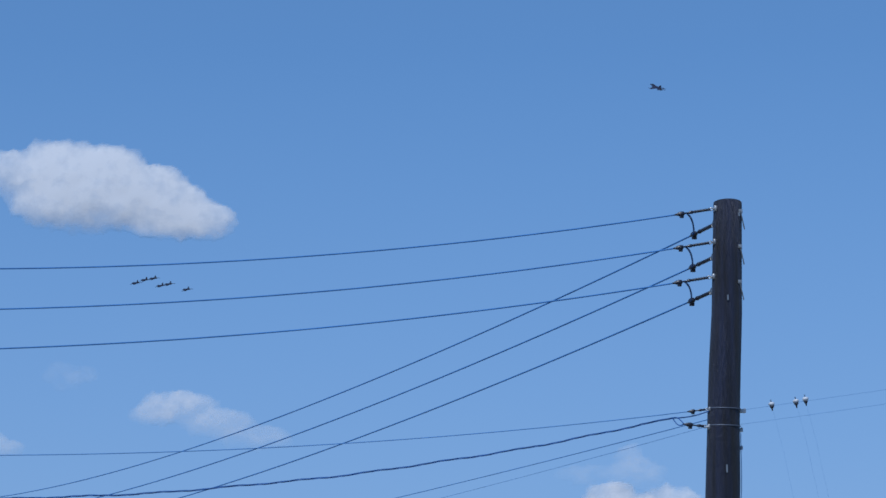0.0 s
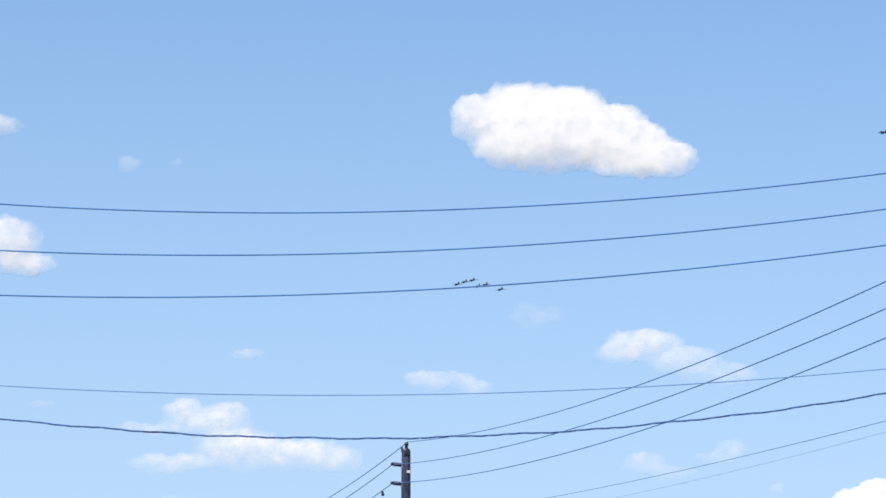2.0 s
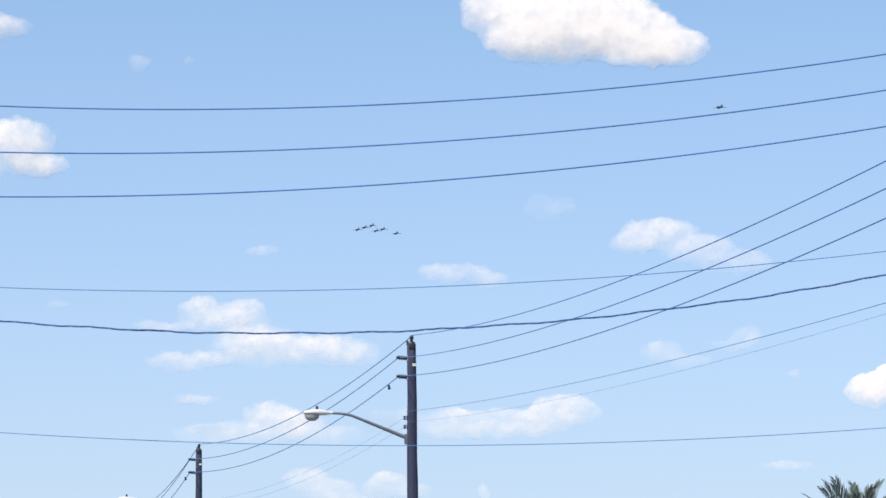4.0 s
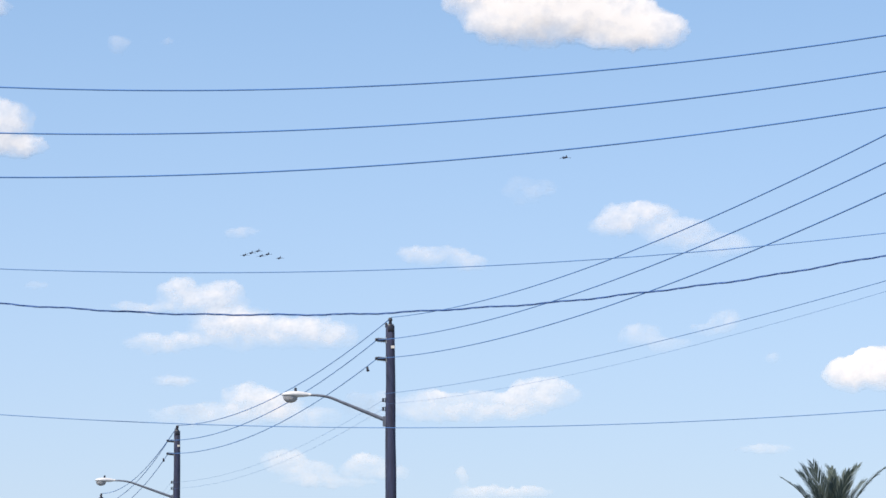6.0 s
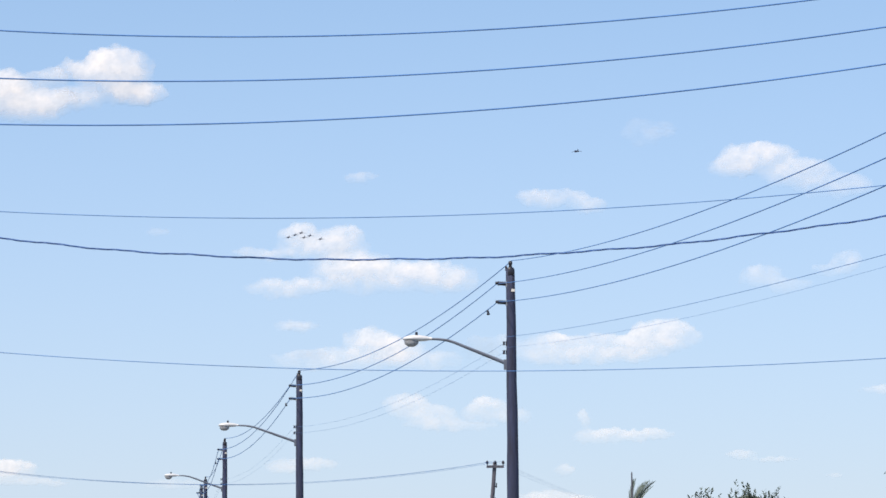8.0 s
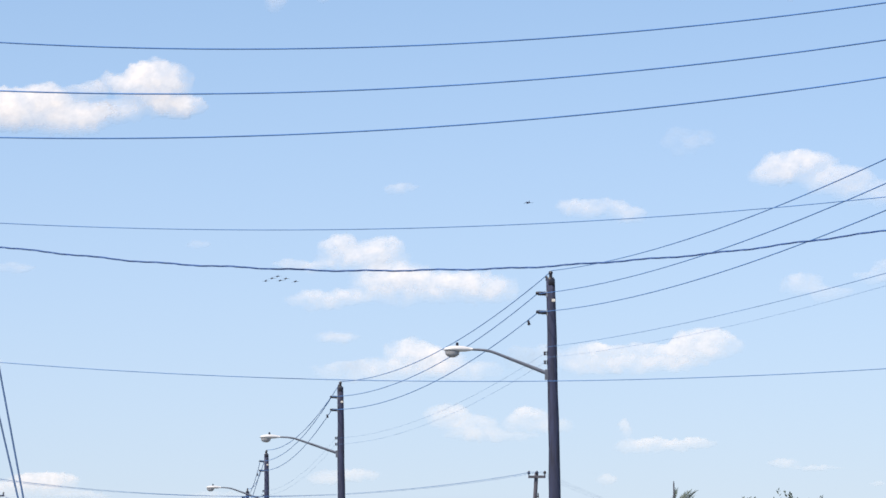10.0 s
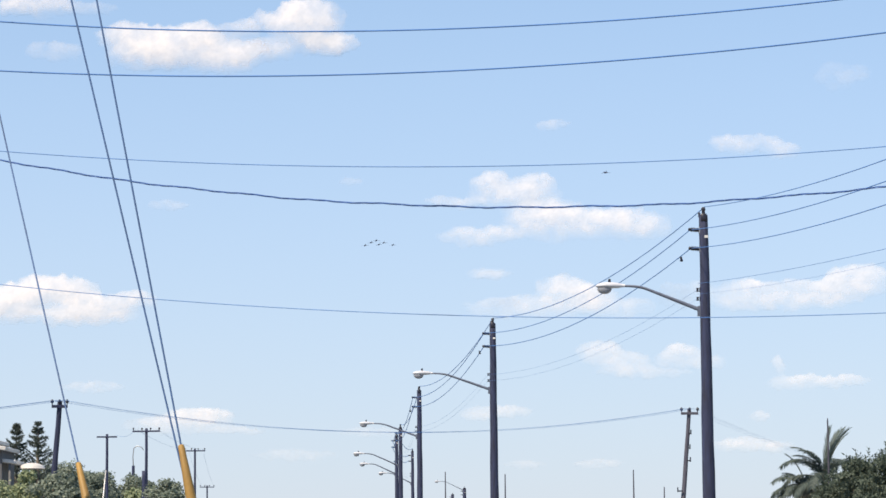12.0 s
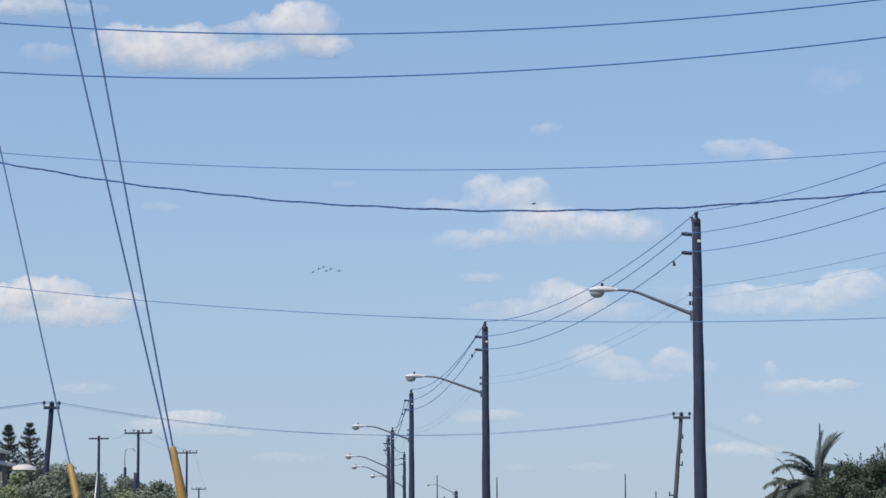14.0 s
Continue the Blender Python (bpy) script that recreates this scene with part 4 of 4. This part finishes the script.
def tree(base, height, spread, seed, mat, label, leaves=2600, size=0.22, spikes=0, clumps=13):
    rnd = random.Random(seed)
    ob = tagged(thing("tree", Matrix.Translation(base)), label, "tree", "broad-leaved trees")
    fork = height * 0.35
    g = Geo().tube([(0, 0, -0.2), (0.05, 0, fork * 0.5), (0.0, 0.06, fork)], [0.24, 0.19, 0.15], 10)
    centres = []
    for i in range(clumps):
        a = i * 2.4 + rnd.uniform(-0.3, 0.3)
        rr = spread * math.sqrt((i + 0.5) / clumps) * 0.8
        z = height * (0.86 - 0.42 * (rr / spread) ** 2) + rnd.uniform(-0.09, 0.07) * height
        c = Vector((rr * math.cos(a), rr * math.sin(a), z))
        centres.append(c)
        mid = Vector((0, 0.06, fork)).lerp(c, 0.5) + Vector((0, 0, 0.1 * height))
        g.tube([(0, 0.06, fork - 0.1), mid, c], [0.10, 0.06, 0.02], 6)
    part("trunk", g, BARK, ob, "grey trunk and forking limbs", True)
    g = Geo()
    for c in centres:
        blob_leaves(g, c, spread * rnd.uniform(0.2, 0.46), leaves // clumps, size, rnd, 0.7)
    for _ in range(spikes):
        a, rr = rnd.uniform(0, 6.28), spread * math.sqrt(rnd.random()) * 0.9
        z = height * (0.9 - 0.32 * (rr / spread) ** 2)
        p = Vector((rr * math.cos(a), rr * math.sin(a), z))
        d = Vector((rnd.gauss(0, 0.25), rnd.gauss(0, 0.25), 1)).normalized()
        ln = rnd.uniform(0.35, 0.75)
        for j in range(16):
            q = p + d * ln * j / 15
            o = Vector((rnd.gauss(0, 1), rnd.gauss(0, 1), 0.9)).normalized() * 0.17
            w = o.cross(d).normalized() * 0.035
            g.add([q, q + o * 0.5 + w, q + o, q + o * 0.5 - w], [(0, 1, 2, 3)])
    part("crown", g, mat, ob, "dense leafy crown with an uneven outline")
    return ob


def pine(base, height, spread, seed):
    """A tall column-shaped island pine with tiers of short branches."""
    rnd = random.Random(seed)
    ob = tagged(thing("island_pine", Matrix.Translation(base)), "tall narrow dark green island pine with tiered branches", "pine tree", "island pines")
    part("trunk", Geo().tube([(0, 0, -0.2), (0, 0, height * 0.6), (0, 0, height)], [0.2, 0.12, 0.02], 8), BARK, ob, smooth=True)
    g = Geo()
    tiers = 19
    for i in range(tiers):
        s = (i + rnd.uniform(-0.25, 0.25)) / (tiers - 1)
        z = height * (0.50 + 0.49 * max(0.0, s))
        rr = spread * max(0.02, 1 - s) ** 0.8 * rnd.uniform(0.75, 1.15) + 0.08
        for k in range(6):
            a = k * 1.05 + i * 0.7 + rnd.uniform(-0.3, 0.3)
            if rnd.random() < 0.15:
                continue
            d = Vector((math.cos(a), math.sin(a), 0))
            rise = rnd.uniform(0.2, 0.7)
            for j in range(16):
                q = Vector((0, 0, z)) + d * rr * j / 15 + Vector((0, 0, rise * rr * (j / 15) ** 1.4 - 0.12 * rr))
                for _ in range(5):
                    o = (d * 0.5 + Vector((rnd.gauss(0, 0.5), rnd.gauss(0, 0.5), rnd.uniform(-0.7, 1.0)))).normalized() * 0.17
                    w = o.orthogonal().normalized() * 0.022
                    g.add([q - w, q + w, q + o], [(0, 1, 2)])
    for j in range(60):
        q = Vector((0, 0, height * (0.97 + 0.035 * j / 60)))
        o = Vector((rnd.gauss(0, 0.5), rnd.gauss(0, 0.5), 1.2)).normalized() * 0.16 * (1.2 - j / 60)
        w = o.orthogonal().normalized() * 0.02
        g.add([q - w, q + w, q + o], [(0, 1, 2)])
    part("crown", g, NEEDLE, ob, "tiers of short needle-covered limbs")
    return ob


palm((19.2, 72.5, 0), 4.05, 2.6, 3, "tall coconut palm with drooping grey-green fronds", 24, 1.2, 0.55,
     [(0, a, 0.84 + 0.06 * (a % 5)) for a in (0, 52, 97, 141, 188, 233, 290, 331)] + [(1, a, 0.88 + 0.05 * (a % 4)) for a in (35, 150, 210, 285, 335, 95)] + [(1, 20, 0.85), (1, 200, 0.8), (2, 5, 0.95), (2, 60, 0.9), (2, 172, 0.85), (3, 184, 0.95), (3, 350, 1.0), (3, 260, 0.9)])
palm((16.95, 118.8, 0), 4.45, 2.5, 5, "smaller palm with one tall feathery frond beside a mast", 18, 0.9, 0.62,
     [(1, 42, 1.0), (1, 318, 0.95), (1, 10, 0.82), (0, 20, 0.9), (2, 178, 0.82), (2, 215, 0.8), (2, 160, 0.7)])
palm((16.15, 120.0, 0), 4.05, 2.0, 8, "low palm with drooping fronds half hidden by trees", 18, 1.0, 0.58, [(1, 182, 0.8), (2, 170, 0.62)])
for x, y, h, s, sd in ((18.6, 109.5, 6.3, 1.5, 11), (20.1, 108.5, 6.45, 1.6, 12), (21.6, 110, 6.3, 1.4, 13), (17.4, 111.5, 5.7, 1.3, 14), (19.3, 112, 6.0, 1.6, 15), (16.5, 113.5, 5.0, 1.2, 16)):
    tree((x, y, 0), h, s, sd, LEAF, "round dark green garden tree with upright leaf tips", 9000, 0.13, 40)

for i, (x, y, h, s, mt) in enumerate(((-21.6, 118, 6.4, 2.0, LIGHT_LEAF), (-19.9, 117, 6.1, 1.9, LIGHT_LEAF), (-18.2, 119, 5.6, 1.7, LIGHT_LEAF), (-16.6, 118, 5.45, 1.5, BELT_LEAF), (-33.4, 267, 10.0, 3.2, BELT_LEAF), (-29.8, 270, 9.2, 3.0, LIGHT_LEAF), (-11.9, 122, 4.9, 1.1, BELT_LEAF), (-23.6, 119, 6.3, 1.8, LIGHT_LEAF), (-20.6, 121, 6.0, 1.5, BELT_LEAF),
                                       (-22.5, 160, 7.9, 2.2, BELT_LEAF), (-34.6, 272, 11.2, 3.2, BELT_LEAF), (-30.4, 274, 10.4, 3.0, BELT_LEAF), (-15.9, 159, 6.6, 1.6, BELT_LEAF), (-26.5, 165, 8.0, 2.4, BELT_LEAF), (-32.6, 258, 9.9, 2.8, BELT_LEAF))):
    tree((x, y, 0), h, s, 21 + i, mt, "broad bright green tree in a leafy belt" if mt is LIGHT_LEAF else "broad dark green tree in a leafy belt, paled for distance haze", 8000, 0.16 if y < 200 else 0.27, 0, 19)
pine((-22.95, 148, 0), 8.9, 1.25, 41)
pine((-21.85, 148.4, 0), 8.98, 1.35, 42)

# ---- house on the slope ----
house = tagged(thing("house", pose(-24.9, 140, 0)), "grey stucco house with white stepped roofs above trees", "house")
part("wall", Geo().box((0, 0, 3.7), (4.4, 5, 7.4), None, 0.01), STUCCO, house, "grey stucco upper block")
roof = part("roof", Geo().box((0.05, 0, 7.53), (4.7, 5.4, 0.22), None, 0.3), ROOF, house, "pale roof coping")
part("wing", Geo().box((2.52, -0.4, 3.55), (0.62, 4, 7.1), None, 0.02), STUCCO, house, "lower grey wing")
part("wing_roof", Geo().box((2.6, -0.5, 7.2), (1.0, 4.6, 0.2), pose(0, 0, 0, 0, 10, 0), 0.3), ROOF, house, "sloping white wing roof")
part("porch_roof", Geo().box((3.1, -0.8, 6.5), (0.8, 3.0, 0.2), pose(0, 0, 0, 0, 8, 0), 0.3), ROOF, house, "small white porch roof")
part("column", Geo().tube([(3.2, -2.2, 0), (3.2, -2.2, 6.4)], 0.06, 12), STUCCO, house, "slender porch column", True)
for x in (-1.2, 0.9):
    win = part("window", Geo().box((x, -2.5, 5.6), (1.0, 0.12, 1.2), None, 0.05), ROOF, house, "white framed window")
    part("pane", Geo().box((x, -2.57, 5.6), (0.84, 0.02, 1.04)), DARK_GLASS, win)
canopy = tagged(thing("shade_canopy", pose(-20.75, 139, 0)), "white domed shade canopy beside the house", "canopy")
dome = Geo()
n = 20
vs, fs = [], []
for i in range(7):
    b = i / 6 * math.pi / 2
    for k in range(n):
        a = 2 * math.pi * k / n
        vs.append((0.66 * math.cos(a) * math.cos(b), 0.9 * math.sin(a) * math.cos(b), 6.15 + 0.3 * math.sin(b)))
for i in range(6):
    for k in range(n):
        fs.append((i * n + k, i * n + (k + 1) % n, (i + 1) * n + (k + 1) % n, (i + 1) * n + k))
part("cover", dome.add(vs, fs + [tuple(range(n))]), ROOF, canopy, smooth=True)
part("post", Geo().tube([(0, 0, -0.2), (0, 0, 6.1)], 0.06, 10), STEEL, canopy, "steel post")


# ---- jets ----
def jet_thing():
    """A small single-tailed fighter, nose along +y, 10.5 m across the wings."""
    jet = tagged(thing("jet_plane"), "dark grey fighter jet flying in formation", "jet plane", "jets in formation")
    n = 14
    secs = ((7.6, 0.03, 0.03, 0.0), (6.6, 0.28, 0.28, -0.02), (5.2, 0.5, 0.55, 0.0), (3.6, 0.62, 0.8, 0.05), (1.5, 0.85, 0.85, -0.05), (-1.5, 1.0, 0.8, -0.05), (-4.5, 0.85, 0.72, 0.0), (-6.2, 0.6, 0.62, 0.0))
    vs, fs = [], []
    for y, w, h, z in secs:
        for k in range(n):
            a = 2 * math.pi * k / n
            vs.append((w * math.cos(a), y, z + h * math.sin(a)))
    for i in range(len(secs) - 1):
        for k in range(n):
            fs.append((i * n + k, (i + 1) * n + k, (i + 1) * n + (k + 1) % n, i * n + (k + 1) % n))
    fs += [tuple(range(n)), tuple((len(secs) - 1) * n + n - 1 - k for k in range(n))]
    part("fuselage", Geo().add(vs, fs), JET, jet, smooth=True)

    def blade(root, tip, thick):
        """A tapered aerofoil between two chords (front, rear, each a point)."""
        (a, b), (c, d) = root, tip
        v = []
        for f, r, t in ((a, b, thick), (c, d, thick * 0.35)):
            f, r = Vector(f), Vector(r)
            up = Vector((0, 0, 1)) if abs(tip[0][0] - root[0][0]) > abs(tip[0][2] - root[0][2]) else Vector((1, 0, 0))
            v += [f, f.lerp(r, 0.35) + up * t / 2, r, f.lerp(r, 0.35) - up * t / 2]
        return Geo().add(v, [(0, 1, 5, 4), (1, 2, 6, 5), (2, 3, 7, 6), (3, 0, 4, 7), (0, 3, 2, 1), (4, 5, 6, 7)])

    for s in (-1, 1):
        part("wing", blade(((s * 0.75, 2.2, 0), (s * 0.75, -3.4, 0)), ((s * 5.2, -1.6, -0.55), (s * 5.2, -3.2, -0.55)), 0.5), JET, jet)
        part("tailplane", blade(((s * 0.6, -4.3, -0.1), (s * 0.6, -6.8, -0.1)), ((s * 3.3, -6.3, -0.2), (s * 3.3, -7.4, -0.2)), 0.18), JET, jet)
        part("missile_rail", Geo().tube([(s * 5.28, 0.1, -0.55), (s * 5.28, -3.4, -0.55)], 0.15, 8), JET, jet, smooth=True)
    part("fin", blade(((0, -2.4, 0.6), (0, -6.0, 0.6)), ((0.02, -4.5, 2.35), (0.02, -6.2, 2.35)), 0.34), JET, jet, "tall swept tail fin")
    part("intake", Geo().box((0, 2.2, -0.95), (0.95, 3.4, 0.7), None, 0.4), JET, jet, "air intake under the nose")
    g = Geo()
    vs, fs = [], []
    for i, (y, r) in enumerate(((5.3, 0.03), (4.7, 0.3), (3.9, 0.42), (2.8, 0.38), (1.4, 0.05))):
        for k in range(9):
            a = math.pi * k / 8
            vs.append((r * math.cos(a), y, 0.5 + r * 1.25 * math.sin(a)))
    for i in range(4):
        for k in range(8):
            fs.append((i * 9 + k, i * 9 + k + 1, (i + 1) * 9 + k + 1, (i + 1) * 9 + k))
    part("canopy", g.add(vs, fs), JET_GLASS, jet, "tinted bubble canopy", True)
    part("nozzle", lathe(Geo(), (0, -6.1, 0), (0, -1, 0), [(0, 0.62), (0.5, 0.58), (0.9, 0.46), (0.92, 0.40), (0.4, 0.36)], 14), NOZZLE, jet, "burnt metal exhaust nozzle", True)
    return jet


JET_ONE = jet_thing()
JETS = [JET_ONE] + [copy_thing(JET_ONE, pose(0, 0, 500)) for _ in range(6)]
tagged(JETS[0], "single dark grey fighter jet flying apart from the formation", "jet plane", "jets")


def fly(jet, px, py, z, banks, noses):
    """Level flight: x and y as polynomials of the time, nose along the way, banking as given."""
    rows = []
    for i in range(29):
        t = i * 0.5
        x, y = (sum(c * t ** k for k, c in enumerate(p)) for p in (px, py))
        vx, vy = (sum(k * c * t ** (k - 1) for k, c in enumerate(p) if k) for p in (px, py))
        bank = banks[0] + (banks[1] - banks[0]) * min(1, t / 4)
        nose = noses[0] + (noses[1] - noses[0]) * min(1, t / 2.2)
        rows.append((t, pose(x, y, z, 0, 0, math.degrees(math.atan2(-vx, vy))) @ pose(0, 0, 0, nose, bank, 0)))
    walk(jet, rows)


FLIGHTS = (
    (605.703, -28.882, -0.352, 0.004), (1557.370, 170.150, -1.108, -0.018), 481.6,
    (411.092, -43.560, -0.027, 0.000), (2337.513, 158.086, 0.938, 0.000), 501,
    (416.359, -43.261, -0.015, 0.000), (2322.089, 159.139, 0.685, 0.000), 501,
    (422.542, -43.121, -0.008, 0.000), (2313.897, 158.137, 0.635, 0.000), 501,
    (434.530, -44.337, 0.030, 0.000), (2342.737, 159.367, 0.730, 0.000), 501,
    (440.057, -44.024, 0.025, 0.000), (2334.020, 158.950, 0.642, 0.000), 501,
    (459.955, -44.717, 0.042, 0.000), (2352.564, 161.784, 0.513, 0.000), 501,
)


def motions():
    for jet, (px, py, z) in zip(JETS, zip(FLIGHTS[0::3], FLIGHTS[1::3], FLIGHTS[2::3])):
        fly(jet, px, py, z, (-7, -5) if jet is JETS[0] else (-16, -5), (30, 10) if jet is JETS[0] else (7, 5))


motions()
